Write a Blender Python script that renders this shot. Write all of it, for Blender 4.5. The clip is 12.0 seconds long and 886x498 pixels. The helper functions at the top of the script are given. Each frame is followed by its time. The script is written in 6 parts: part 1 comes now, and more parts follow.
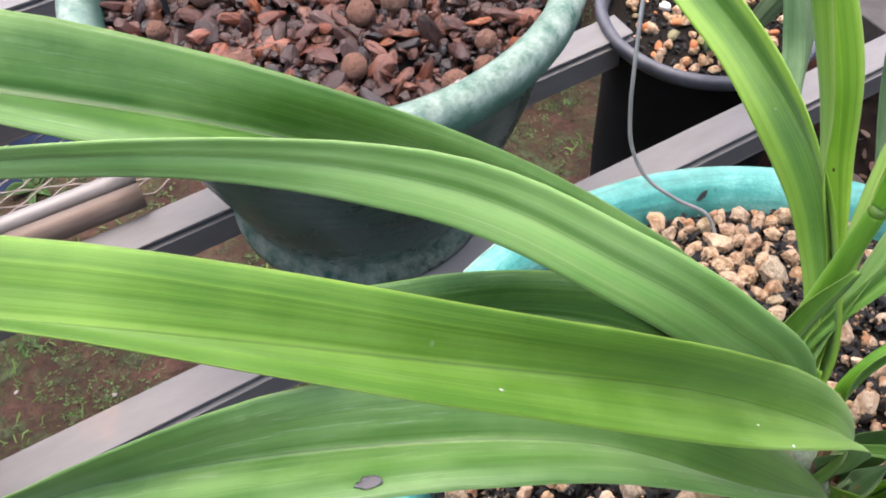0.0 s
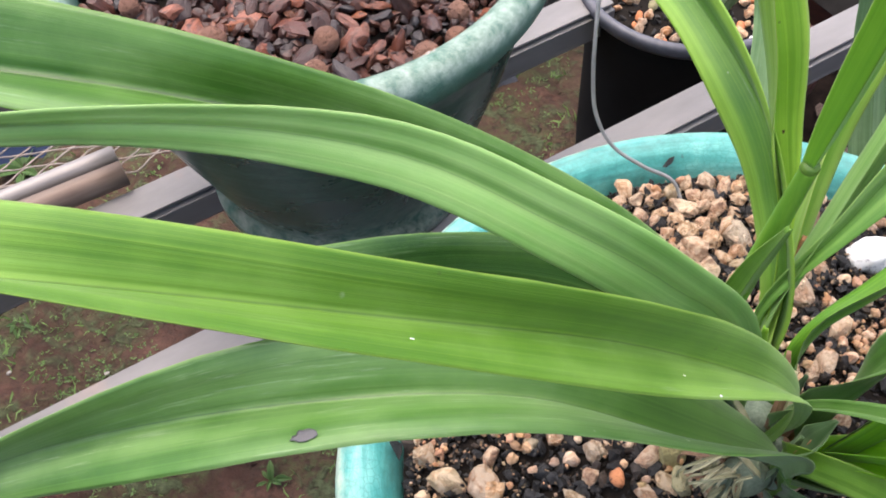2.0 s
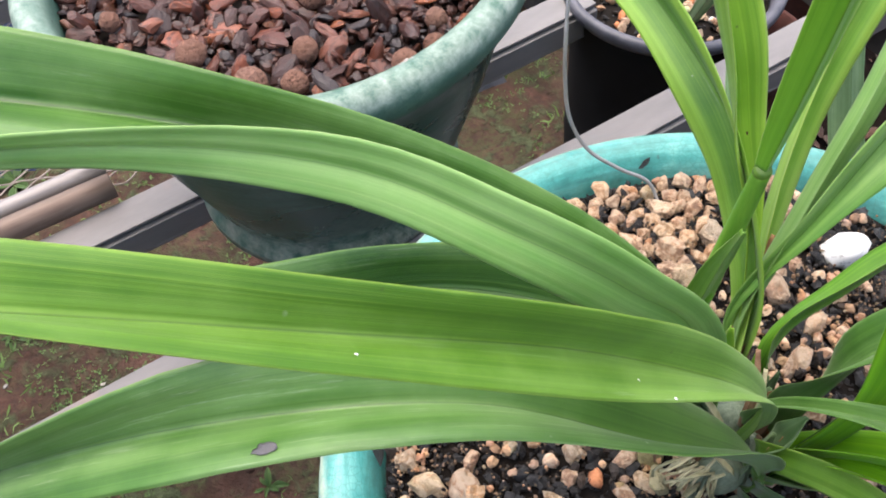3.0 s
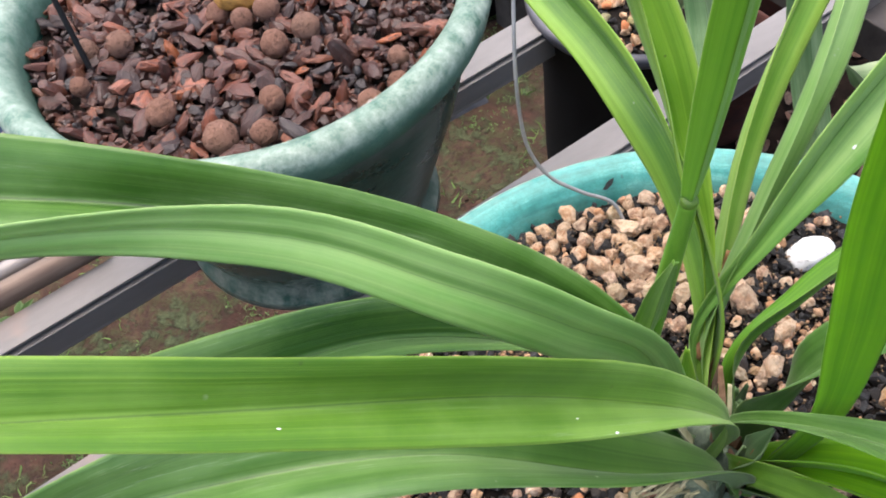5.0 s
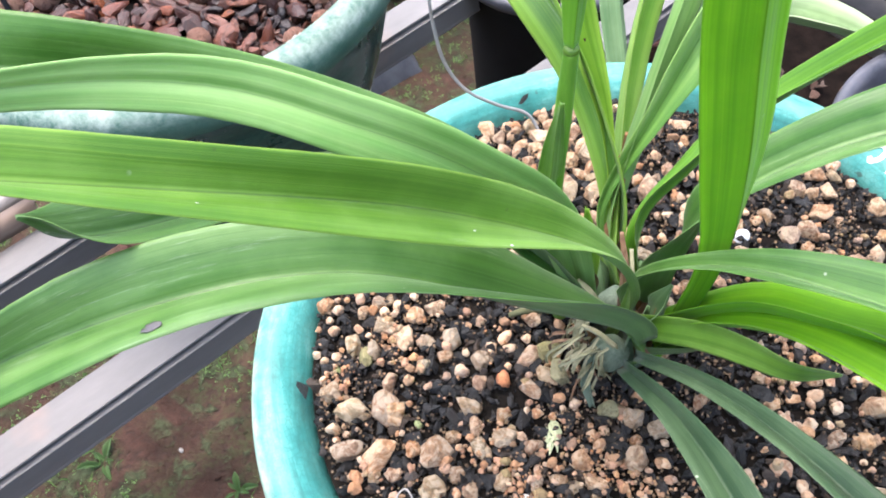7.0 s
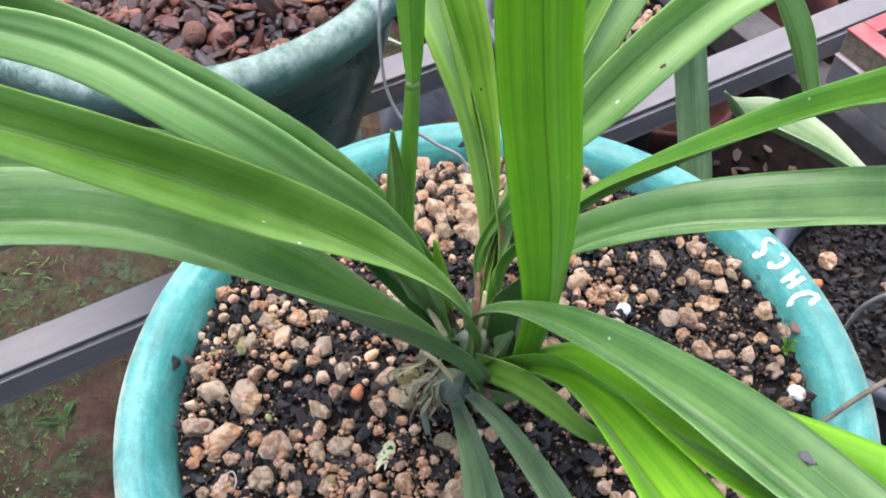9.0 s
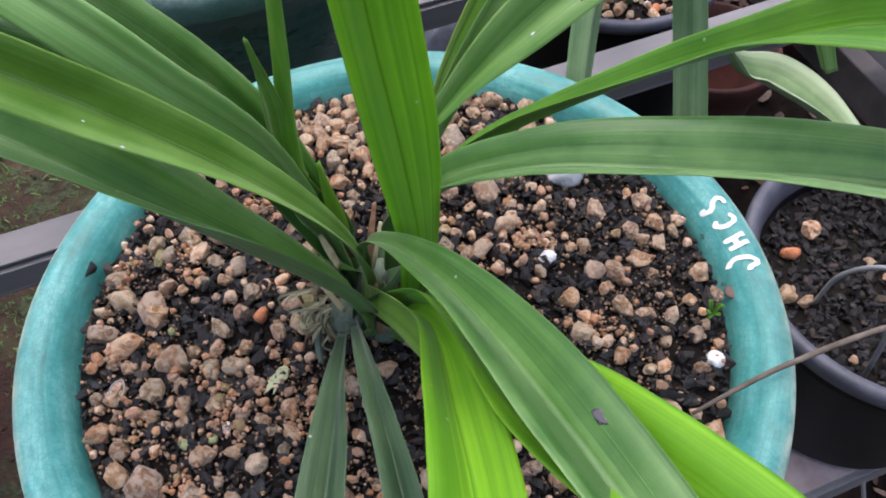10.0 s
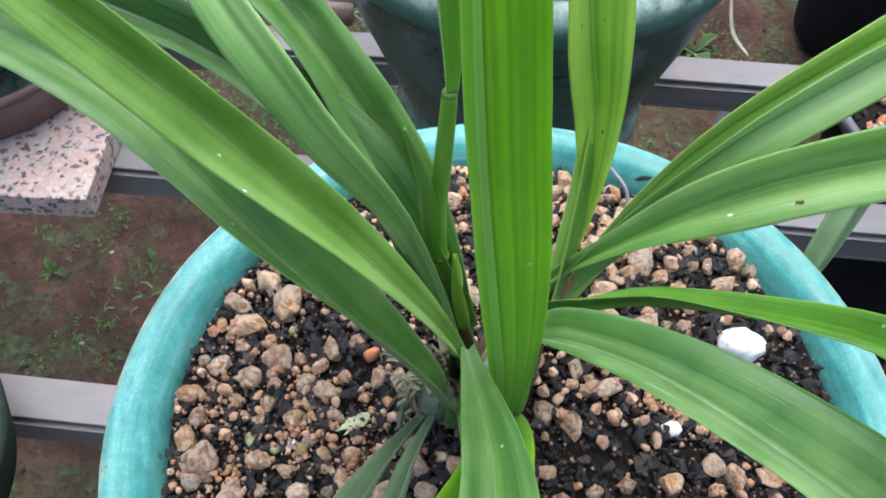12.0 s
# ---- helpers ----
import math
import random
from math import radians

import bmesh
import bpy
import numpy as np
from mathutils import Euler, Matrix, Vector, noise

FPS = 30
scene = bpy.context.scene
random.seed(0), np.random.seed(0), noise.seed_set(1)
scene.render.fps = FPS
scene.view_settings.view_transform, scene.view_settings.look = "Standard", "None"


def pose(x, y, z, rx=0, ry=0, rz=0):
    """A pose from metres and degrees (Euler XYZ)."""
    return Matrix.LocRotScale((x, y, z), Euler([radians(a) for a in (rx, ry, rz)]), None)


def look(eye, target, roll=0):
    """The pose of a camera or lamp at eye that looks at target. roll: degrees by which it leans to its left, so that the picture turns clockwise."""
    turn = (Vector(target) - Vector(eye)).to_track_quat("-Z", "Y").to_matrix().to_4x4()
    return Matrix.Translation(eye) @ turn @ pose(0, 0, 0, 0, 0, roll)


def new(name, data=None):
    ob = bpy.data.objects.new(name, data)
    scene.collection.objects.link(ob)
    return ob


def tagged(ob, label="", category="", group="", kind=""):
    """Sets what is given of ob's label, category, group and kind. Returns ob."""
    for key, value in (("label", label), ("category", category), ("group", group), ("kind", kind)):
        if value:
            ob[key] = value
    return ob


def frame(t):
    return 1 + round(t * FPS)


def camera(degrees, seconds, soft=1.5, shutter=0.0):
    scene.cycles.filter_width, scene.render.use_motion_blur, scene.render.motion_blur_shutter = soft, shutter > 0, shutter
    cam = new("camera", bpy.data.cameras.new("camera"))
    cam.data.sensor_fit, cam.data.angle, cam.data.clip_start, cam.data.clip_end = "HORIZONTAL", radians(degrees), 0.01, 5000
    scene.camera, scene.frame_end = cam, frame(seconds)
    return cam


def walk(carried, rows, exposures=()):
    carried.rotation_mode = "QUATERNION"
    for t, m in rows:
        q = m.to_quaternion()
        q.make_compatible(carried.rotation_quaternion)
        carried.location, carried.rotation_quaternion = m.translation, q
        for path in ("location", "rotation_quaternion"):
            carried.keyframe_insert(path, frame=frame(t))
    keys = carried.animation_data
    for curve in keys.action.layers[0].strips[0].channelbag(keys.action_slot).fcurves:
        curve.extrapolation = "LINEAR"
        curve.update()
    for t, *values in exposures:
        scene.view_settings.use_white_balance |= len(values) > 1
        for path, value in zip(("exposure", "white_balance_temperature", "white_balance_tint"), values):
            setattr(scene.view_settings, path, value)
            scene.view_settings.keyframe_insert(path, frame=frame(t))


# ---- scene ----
cam = camera(53.1, 12.0, soft=1.85)
PATH = [
    (0, (-0.1036, -0.1392, 0.3408), (-0.474, 0.995, -1.264), -3.6),
    (0.5, (-0.1014, -0.1372, 0.3445), (-0.499, 1.021, -1.237), -4.3),
    (1, (-0.0968, -0.1351, 0.3423), (-0.476, 1.015, -1.249), -4.1),
    (1.5, (-0.091, -0.1361, 0.3443), (-0.452, 0.958, -1.291), -4.8),
    (2, (-0.0884, -0.1414, 0.3422), (-0.445, 0.953, -1.293), -4.5),
    (2.5, (-0.084, -0.1444, 0.3435), (-0.437, 0.958, -1.288), -4.4),
    (2.7, (-0.0817, -0.1426, 0.3448), (-0.433, 0.951, -1.292), -4.9),
    (4.5, (-0.0654, -0.1325, 0.3527), (-0.446, 0.988, -1.26), -10.8),
    (5, (-0.0615, -0.1324, 0.3555), (-0.436, 0.994, -1.254), -11.1),
    (5.5, (-0.0631, -0.1382, 0.3551), (-0.438, 0.998, -1.248), -10.7),
    (6, (-0.0351, -0.157, 0.3518), (-0.403, 0.961, -1.265), -12.0),
    (6.5, (-0.0364, -0.1706, 0.3496), (-0.372, 0.934, -1.283), -12.5),
    (6.7, (-0.0387, -0.1743, 0.3501), (-0.359, 0.938, -1.281), -12.0),
    (8.3, (-0.0749, -0.1892, 0.346), (0.017, 1.002, -1.258), 4.3),
    (8.5, (-0.0463, -0.1943, 0.3525), (-0.113, 1.045, -1.216), 0.7),
    (9, (0.0301, -0.1852, 0.3549), (-0.341, 1.009, -1.206), -1.1),
    (9.5, (0.0979, -0.1652, 0.3432), (-0.536, 0.844, -1.263), -6.4),
    (10, (0.0916, -0.1596, 0.3408), (-0.379, 0.892, -1.294), -1.6),
    (10.5, (0.0544, -0.1608, 0.344), (-0.346, 0.932, -1.283), 0.4),
    (11, (0.1278, -0.1306, 0.3547), (-0.71, 0.767, -1.224), -4.4),
    (11.5, (0.148, -0.098, 0.3569), (-0.87, 0.537, -1.244), -6.7),
    (12, (0.1017, -0.0962, 0.353), (-0.803, 0.611, -1.285), -0.5),
]
# seconds, stops, kelvin, tint: the clip's camera turns cooler as the pot's inside fills the picture
EXPO = [(0.0, 1.44, 6650, 15), (2.5, 1.43, 6700, 14), (4.5, 1.36, 6700, 12), (5.5, 1.37, 6700, 15), (6.0, 1.7, 6600, 11), (6.5, 1.9, 6350, 13), (8.5, 1.66, 6250, 13), (9.0, 1.4, 6150, 15),
        (9.5, 0.98, 6150, 18), (10.0, 0.84, 6150, 18), (10.5, 1.22, 6200, 22), (11.0, 1.52, 6000, 17), (11.5, 1.4, 6000, 17), (12.0, 1.26, 6050, 11)]
walk(cam, [(t, look(eye, target, roll)) for t, eye, target, roll in PATH], EXPO)

# ---- sky and sun: bright, hazy daylight ----
world = bpy.data.worlds.new("sky")
scene.world = world
world.use_nodes = True
sky = world.node_tree.nodes.new("ShaderNodeTexSky")
sky.sky_type = "NISHITA"
sky.sun_disc = False
SUN_EL, SUN_AZ = radians(74), radians(318)
sky.sun_elevation, sky.sun_rotation = SUN_EL, SUN_AZ
sky.air_density, sky.dust_density, sky.ozone_density = 1.0, 4.0, 1.0
back = world.node_tree.nodes["Background"]
back.inputs["Strength"].default_value = 0.15
world.node_tree.links.new(sky.outputs["Color"], back.inputs["Color"])
sun = new("sun", bpy.data.lights.new("sun", "SUN"))
sun.data.energy, sun.data.angle, sun.data.color = 1.65, radians(90), (1.0, 0.97, 0.92)
sun_from = Vector((math.sin(SUN_AZ) * math.cos(SUN_EL), math.cos(SUN_AZ) * math.cos(SUN_EL), math.sin(SUN_EL)))
sun.matrix_world = look(sun_from * 5, (0, 0, 0))


# ---- material tools ----
class Mat:
    """A node material with short ways to add nodes."""

    def __init__(self, name, rough=0.5, spec=0.5, metal=0.0, disp=None):
        self.mat = bpy.data.materials.new(name)
        self.mat.use_nodes = True
        self.t = self.mat.node_tree
        self.bsdf = self.t.nodes["Principled BSDF"]
        self.put("Roughness", rough)
        self.put("Specular IOR Level", spec)
        self.put("Metallic", metal)

    def node(self, kind, **values):
        n = self.t.nodes.new(kind)
        for k, v in values.items():
            if k in n.inputs:
                n.inputs[k].default_value = v
        return n

    def link(self, a, b):
        self.t.links.new(a, b)

    def put(self, name, value):
        if hasattr(value, "is_linked"):
            self.link(value, self.bsdf.inputs[name])
        else:
            self.bsdf.inputs[name].default_value = value

    def coords(self, kind="Object", scale=(1, 1, 1), shift=None):
        c = self.node("ShaderNodeTexCoord").outputs[kind]
        m = self.node("ShaderNodeMapping")
        m.inputs["Scale"].default_value = scale
        self.link(c, m.inputs["Vector"])
        if shift is not None:
            self.link(shift, m.inputs["Location"])
        return m.outputs["Vector"]

    def noise(self, vec, scale, detail=4, rough=0.6, dist=0.0):
        n = self.node("ShaderNodeTexNoise", Scale=scale, Detail=detail, Roughness=rough, Distortion=dist)
        self.link(vec, n.inputs["Vector"])
        return n.outputs["Fac"]

    def ramp(self, fac, stops):
        r = self.node("ShaderNodeValToRGB")
        e = r.color_ramp.elements
        while len(e) < len(stops):
            e.new(0.5)
        for k, (p, c) in zip(e, stops):
            k.position = p
            k.color = (*c, 1) if len(c) == 3 else c
        self.link(fac, r.inputs["Fac"])
        return r.outputs["Color"]

    def mix(self, fac, a, b, mode="MIX"):
        m = self.node("ShaderNodeMix")
        m.data_type, m.blend_type = "RGBA", mode
        for v, i in ((fac, 0), (a, 6), (b, 7)):
            if hasattr(v, "is_linked"):
                self.link(v, m.inputs[i])
            else:
                m.inputs[i].default_value = v if i == 0 or len(v) == 4 else (*v, 1)
        return m.outputs[2]

    def math(self, op, a, b=0.0, c=0.0):
        m = self.node("ShaderNodeMath")
        m.operation = op
        for i, v in enumerate((a, b, c)):
            if hasattr(v, "is_linked"):
                self.link(v, m.inputs[i])
            else:
                m.inputs[i].default_value = v
        return m.outputs[0]

    def bump(self, height, strength=0.3, distance=0.001):
        b = self.node("ShaderNodeBump", Strength=strength, Distance=distance)
        self.link(height, b.inputs["Height"])
        self.put("Normal", b.outputs["Normal"])

    def rand(self):
        return self.node("ShaderNodeObjectInfo").outputs["Random"]

    def island(self):
        return self.node("ShaderNodeNewGeometry").outputs["Random Per Island"]


def leaf_mat(name, dark, light, edge, spec=0.45, rough=0.36, through_col=None, mottle=0.3, dust_sheen=0.0, thin=0.22, sharp=0.13, stripes=6.5, margin=0.0, ribs=0):
    """A strap leaf: long stripes between the veins, pale midrib and margins, dust with painted sky sheen, specks of
    dirt.
    """
    m = Mat(name, rough, spec)
    uv = m.node("ShaderNodeTexCoord").outputs["UV"]
    sep = m.node("ShaderNodeSeparateXYZ")
    m.link(uv, sep.inputs[0])
    u, v = sep.outputs[0], sep.outputs[1]
    rnd = m.rand()

    def along(across, length, shift):
        c = m.node("ShaderNodeCombineXYZ")
        m.link(m.math("MULTIPLY", u, across), c.inputs[0])
        m.link(m.math("MULTIPLY", v, length), c.inputs[1])
        m.link(m.math("MULTIPLY", rnd, shift), c.inputs[2])
        return c.outputs[0]

    veins = m.noise(along(24, 4, 50), 1.0, 3, 0.5)
    bands = m.noise(along(stripes, 2.6, 31), 1.0, 2, 0.5)
    wide = m.noise(along(2.4, 7, 77), 1.0, 3, 0.55)
    patch = m.noise(m.coords("Object"), 34, 5, 0.62)
    f = m.math("ADD", m.math("MULTIPLY", veins, 0.16), m.math("MULTIPLY", bands, 0.40))
    f = m.math("ADD", f, m.math("MULTIPLY", wide, 0.44))
    f = m.math("ADD", f, m.math("MULTIPLY", m.math("SUBTRACT", patch, 0.5), mottle))
    col = m.ramp(f, [(0.5 - sharp, dark), (0.5, tuple((a + b) / 2 for a, b in zip(dark, light))), (0.5 + sharp, light)])
    # paler midrib with a dark line in it, and pale thin margins
    off = m.math("ABSOLUTE", m.math("SUBTRACT", u, 0.5))
    rib = m.ramp(off, [(0.0, (0, 0, 0)), (0.012, (0.22, 0.22, 0.22)), (0.04, (0, 0, 0)), (0.475, (0, 0, 0)), (0.5, (0.7, 0.7, 0.7))])
    col = m.mix(m.math("MULTIPLY", rib, 0.6), col, edge)
    if ribs:
        # dark lines of the side veins
        lane = m.math("FRACT", m.math("ADD", m.math("MULTIPLY", u, ribs), m.math("MULTIPLY", m.math("SUBTRACT", wide, 0.5), 0.5)))
        near = m.math("SUBTRACT", 0.5, m.math("ABSOLUTE", m.math("SUBTRACT", lane, 0.5)))
        col = m.mix(m.math("MULTIPLY", m.ramp(near, [(0.03, (0.75, 0.75, 0.75)), (0.16, (0, 0, 0))]), m.ramp(bands, [(0.35, (0.4, 0.4, 0.4)), (0.6, (1, 1, 1))])), col, dark)
    if margin:
        col = m.mix(m.ramp(m.math("ADD", off, m.math("MULTIPLY", m.math("SUBTRACT", bands, 0.5), 0.25)), [(0.2, (0, 0, 0)), (0.42, (margin,) * 3)]), col, edge)
    line = m.ramp(off, [(0.004, (0.6, 0.6, 0.6)), (0.014, (0, 0, 0))])
    col = m.mix(line, col, tuple(0.55 * c for c in dark))
    # pale grey-green patches: dust, plus sky reflection painted into the colour
    dust = m.ramp(m.math("ADD", m.math("MULTIPLY", wide, 0.65), m.math("MULTIPLY", patch, 0.35)), [(0.44, (0, 0, 0)), (0.66, (dust_sheen,) * 3)])
    col = m.mix(dust, col, (0.35, 0.48, 0.25))
    # fine lines between the veins, broken chalky streaks along them
    lines = m.noise(along(62, 5, 19), 1.0, 3, 0.6)
    col = m.mix(m.ramp(lines, [(0.33, (0.28, 0.28, 0.28)), (0.47, (0, 0, 0))]), col, tuple(0.75 * c for c in dark))
    col = m.mix(m.ramp(lines, [(0.55, (0, 0, 0)), (0.70, (0.28, 0.28, 0.28))]), col, tuple(0.5 * (a + b) for a, b in zip(light, edge)))
    chalk = m.noise(along(36, 55, 23), 1.0, 4, 0.7)
    col = m.mix(m.math("MULTIPLY", m.ramp(chalk, [(0.57, (0, 0, 0)), (0.68, (1, 1, 1))]), m.ramp(wide, [(0.46, (0, 0, 0)), (0.62, (0.12 + 0.8 * dust_sheen,) * 3)])), col, (0.50, 0.60, 0.40))
    # small pale and dark specks
    specks = m.node("ShaderNodeTexVoronoi", Scale=120.0)
    m.link(m.coords("Object"), specks.inputs["Vector"])
    dot = m.ramp(specks.outputs["Distance"], [(0.05, (1, 1, 1)), (0.09, (0, 0, 0))])
    gate = m.noise(m.coords("Object"), 55, 2)
    col = m.mix(m.math("MULTIPLY", dot, m.ramp(gate, [(0.6, (0, 0, 0)), (0.64, (0.7, 0.7, 0.7))])), col, (0.6, 0.64, 0.5))
    col = m.mix(m.math("MULTIPLY", dot, m.ramp(gate, [(0.33, (0.6, 0.6, 0.6)), (0.36, (0, 0, 0))])), col, (0.05, 0.06, 0.025))
    m.put("Base Color", col)
    m.put("Sheen Weight", 0.13)
    m.put("Sheen Roughness", 0.4)
    m.put("Roughness", m.ramp(patch, [(0.3, (rough - 0.05,) * 3), (0.7, (rough + 0.14,) * 3)]))
    m.bump(m.math("ADD", m.math("MULTIPLY", lines, 0.3), m.math("ADD", bands, m.math("MULTIPLY", patch, 0.5))), 0.3, 0.0011)
    tr = m.node("ShaderNodeBsdfTranslucent")
    m.link(m.mix(0.5, col, through_col or edge), tr.inputs["Color"])
    mx = m.node("ShaderNodeMixShader", Fac=thin)
    m.link(m.bsdf.outputs[0], mx.inputs[1])
    m.link(tr.outputs[0], mx.inputs[2])
    m.link(mx.outputs[0], m.t.nodes["Material Output"].inputs["Surface"])
    return m.mat


LEAF_DARK = leaf_mat("leaf_dark_green", (0.036, 0.122, 0.013), (0.110, 0.258, 0.040), (0.22, 0.37, 0.09), 0.55, 0.38, dust_sheen=0.28, mottle=0.42)
LEAF_MID = leaf_mat("leaf_mid_green", (0.070, 0.190, 0.012), (0.186, 0.372, 0.036), (0.35, 0.49, 0.085), 0.48, 0.42, dust_sheen=0.2, mottle=0.42)
LEAF_BRIGHT = leaf_mat("leaf_young_green", (0.10, 0.32, 0.007), (0.27, 0.58, 0.016), (0.42, 0.66, 0.05), 0.4, 0.45, thin=0.42, sharp=0.13, stripes=9, ribs=6)
LEAF_YELLOW = leaf_mat("leaf_yellow_green", (0.125, 0.33, 0.018), (0.34, 0.58, 0.055), (0.46, 0.63, 0.09), 0.4, 0.45, thin=0.3, sharp=0.11, stripes=8, margin=0.4, ribs=4)
LEAF_LIME = leaf_mat("leaf_lime_green", (0.135, 0.35, 0.03), (0.33, 0.58, 0.08), (0.52, 0.68, 0.14), 0.45, 0.45, dust_sheen=0.25, thin=0.3, sharp=0.12, stripes=7, margin=0.35, ribs=4)
LEAF_BROAD = leaf_mat("leaf_broad_green", (0.11, 0.28, 0.045), (0.28, 0.50, 0.11), (0.42, 0.60, 0.16), 0.5, 0.42, dust_sheen=0.4, thin=0.28)
LEAF_FAN = leaf_mat("leaf_green_pale_margin", (0.045, 0.16, 0.016), (0.155, 0.355, 0.036), (0.34, 0.55, 0.06), 0.45, 0.45, dust_sheen=0.12, thin=0.28, stripes=7, margin=0.5)
LEAF_PALE = leaf_mat("leaf_pale_green", (0.14, 0.33, 0.07), (0.33, 0.55, 0.18), (0.44, 0.60, 0.22), 0.55, 0.42, dust_sheen=0.26, thin=0.36)
LEAF_FRESH = leaf_mat("leaf_fresh_green", (0.034, 0.14, 0.007), (0.12, 0.305, 0.016), (0.30, 0.48, 0.05), 0.4, 0.45, thin=0.22, sharp=0.1, stripes=9)
LEAF_DEEP = leaf_mat("leaf_deep_grey_green", (0.013, 0.044, 0.014), (0.038, 0.085, 0.032), (0.15, 0.22, 0.11), 0.45, 0.5, dust_sheen=0.1, thin=0.1, stripes=3)
# LEAF_DARK at about half strength: shade from overlying leaves put into the colour
LEAF_SHADED = leaf_mat("leaf_shaded_dark_green", (0.018, 0.072, 0.008), (0.060, 0.155, 0.022), (0.18, 0.31, 0.07), 0.5, 0.4, dust_sheen=0.12, mottle=0.42, thin=0.14)
LEAF_GREY = leaf_mat("leaf_grey_green", (0.09, 0.19, 0.07), (0.22, 0.35, 0.16), (0.3, 0.45, 0.2), 0.35, 0.5, dust_sheen=0.3)
LEAF_BLOTCH = leaf_mat("leaf_pale_blotched", (0.07, 0.15, 0.04), (0.20, 0.31, 0.12), (0.45, 0.52, 0.32), 0.35, 0.45, mottle=0.5, dust_sheen=0.2, margin=0.7)
GRASS = leaf_mat("grass_green", (0.06, 0.14, 0.03), (0.16, 0.27, 0.07), (0.22, 0.34, 0.1), 0.3, 0.55)
LEAF_WEED = leaf_mat("weed_green", (0.035, 0.085, 0.022), (0.095, 0.17, 0.045), (0.2, 0.33, 0.1), 0.3, 0.5)


def glaze(name, deep, mid, pale, rim, rough=0.18, streak=1.0, gloss=0.5):
    """Glazed earthenware: runs of colour down the wall, fine crazing, pale worn edge, specks."""
    m = Mat(name, rough, gloss)
    ob = m.coords("Object")
    place = m.node("ShaderNodeSeparateXYZ")
    m.link(ob, place.inputs[0])
    turn = m.math("ARCTAN2", place.outputs[1], place.outputs[0])
    reach = m.math("SQRT", m.math("ADD", m.math("MULTIPLY", place.outputs[0], place.outputs[0]), m.math("MULTIPLY", place.outputs[1], place.outputs[1])))
    ring = m.node("ShaderNodeCombineXYZ")
    m.link(m.math("MULTIPLY", turn, 2.2), ring.inputs[0])
    m.link(m.math("MULTIPLY", reach, 130), ring.inputs[1])
    m.link(m.math("MULTIPLY", place.outputs[2], 70), ring.inputs[2])
    runs = m.noise(ring.outputs[0], 1.6, 6, 0.7, 0.5)
    cloud = m.noise(ob, 13, 5, 0.62, 0.5)
    fine = m.noise(ob, 190, 3, 0.6)
    f = m.math("ADD", m.math("MULTIPLY", runs, 0.42 * streak), m.math("MULTIPLY", cloud, 1 - 0.42 * streak - 0.15))
    f = m.math("ADD", f, m.math("MULTIPLY", fine, 0.15))
    col = m.ramp(f, [(0.37, deep), (0.5, mid), (0.63, pale)])
    cr = m.node("ShaderNodeTexVoronoi", Scale=330.0)
    cr.feature = "DISTANCE_TO_EDGE"
    m.link(m.coords("Object"), cr.inputs["Vector"])
    crack = m.ramp(cr.outputs["Distance"], [(0.0, (1, 1, 1)), (0.07, (0, 0, 0))])
    col = m.mix(m.math("MULTIPLY", crack, 0.5), col, tuple(c * 0.55 for c in mid))
    wear = m.node("ShaderNodeAttribute")
    wear.attribute_name = "wear"
    worn = m.math("MULTIPLY", wear.outputs["Fac"], m.ramp(m.noise(ob, 85, 6, 0.72), [(0.34, (0, 0, 0)), (0.66, (1, 1, 1))]))
    col = m.mix(worn, col, rim)
    spot = m.ramp(m.noise(ob, 75, 3, 0.5), [(0.715, (0, 0, 0)), (0.74, (1, 1, 1))])
    col = m.mix(m.math("MULTIPLY", spot, 0.7), col, (0.05, 0.06, 0.045))
    m.put("Base Color", col)
    m.put("Roughness", m.ramp(cloud, [(0.3, (rough,) * 3), (0.75, (rough + 0.25,) * 3)]))
    m.bump(m.math("ADD", cloud, m.math("MULTIPLY", fine, 0.35)), 0.35, 0.0012)
    return m.mat


TEAL = glaze("teal_glaze", (0.022, 0.145, 0.128), (0.055, 0.285, 0.255), (0.17, 0.45, 0.405), (0.56, 0.62, 0.47), 0.28, gloss=0.4)
GREEN = glaze("dark_green_glaze", (0.005, 0.030, 0.023), (0.014, 0.060, 0.046), (0.052, 0.125, 0.100), (0.24, 0.26, 0.22), 0.2, gloss=0.32)
GREEN_RIM = glaze("worn_green_rim_glaze", (0.030, 0.090, 0.064), (0.065, 0.145, 0.108), (0.125, 0.215, 0.172), (0.36, 0.43, 0.37), 0.42, 0.4, 0.3)


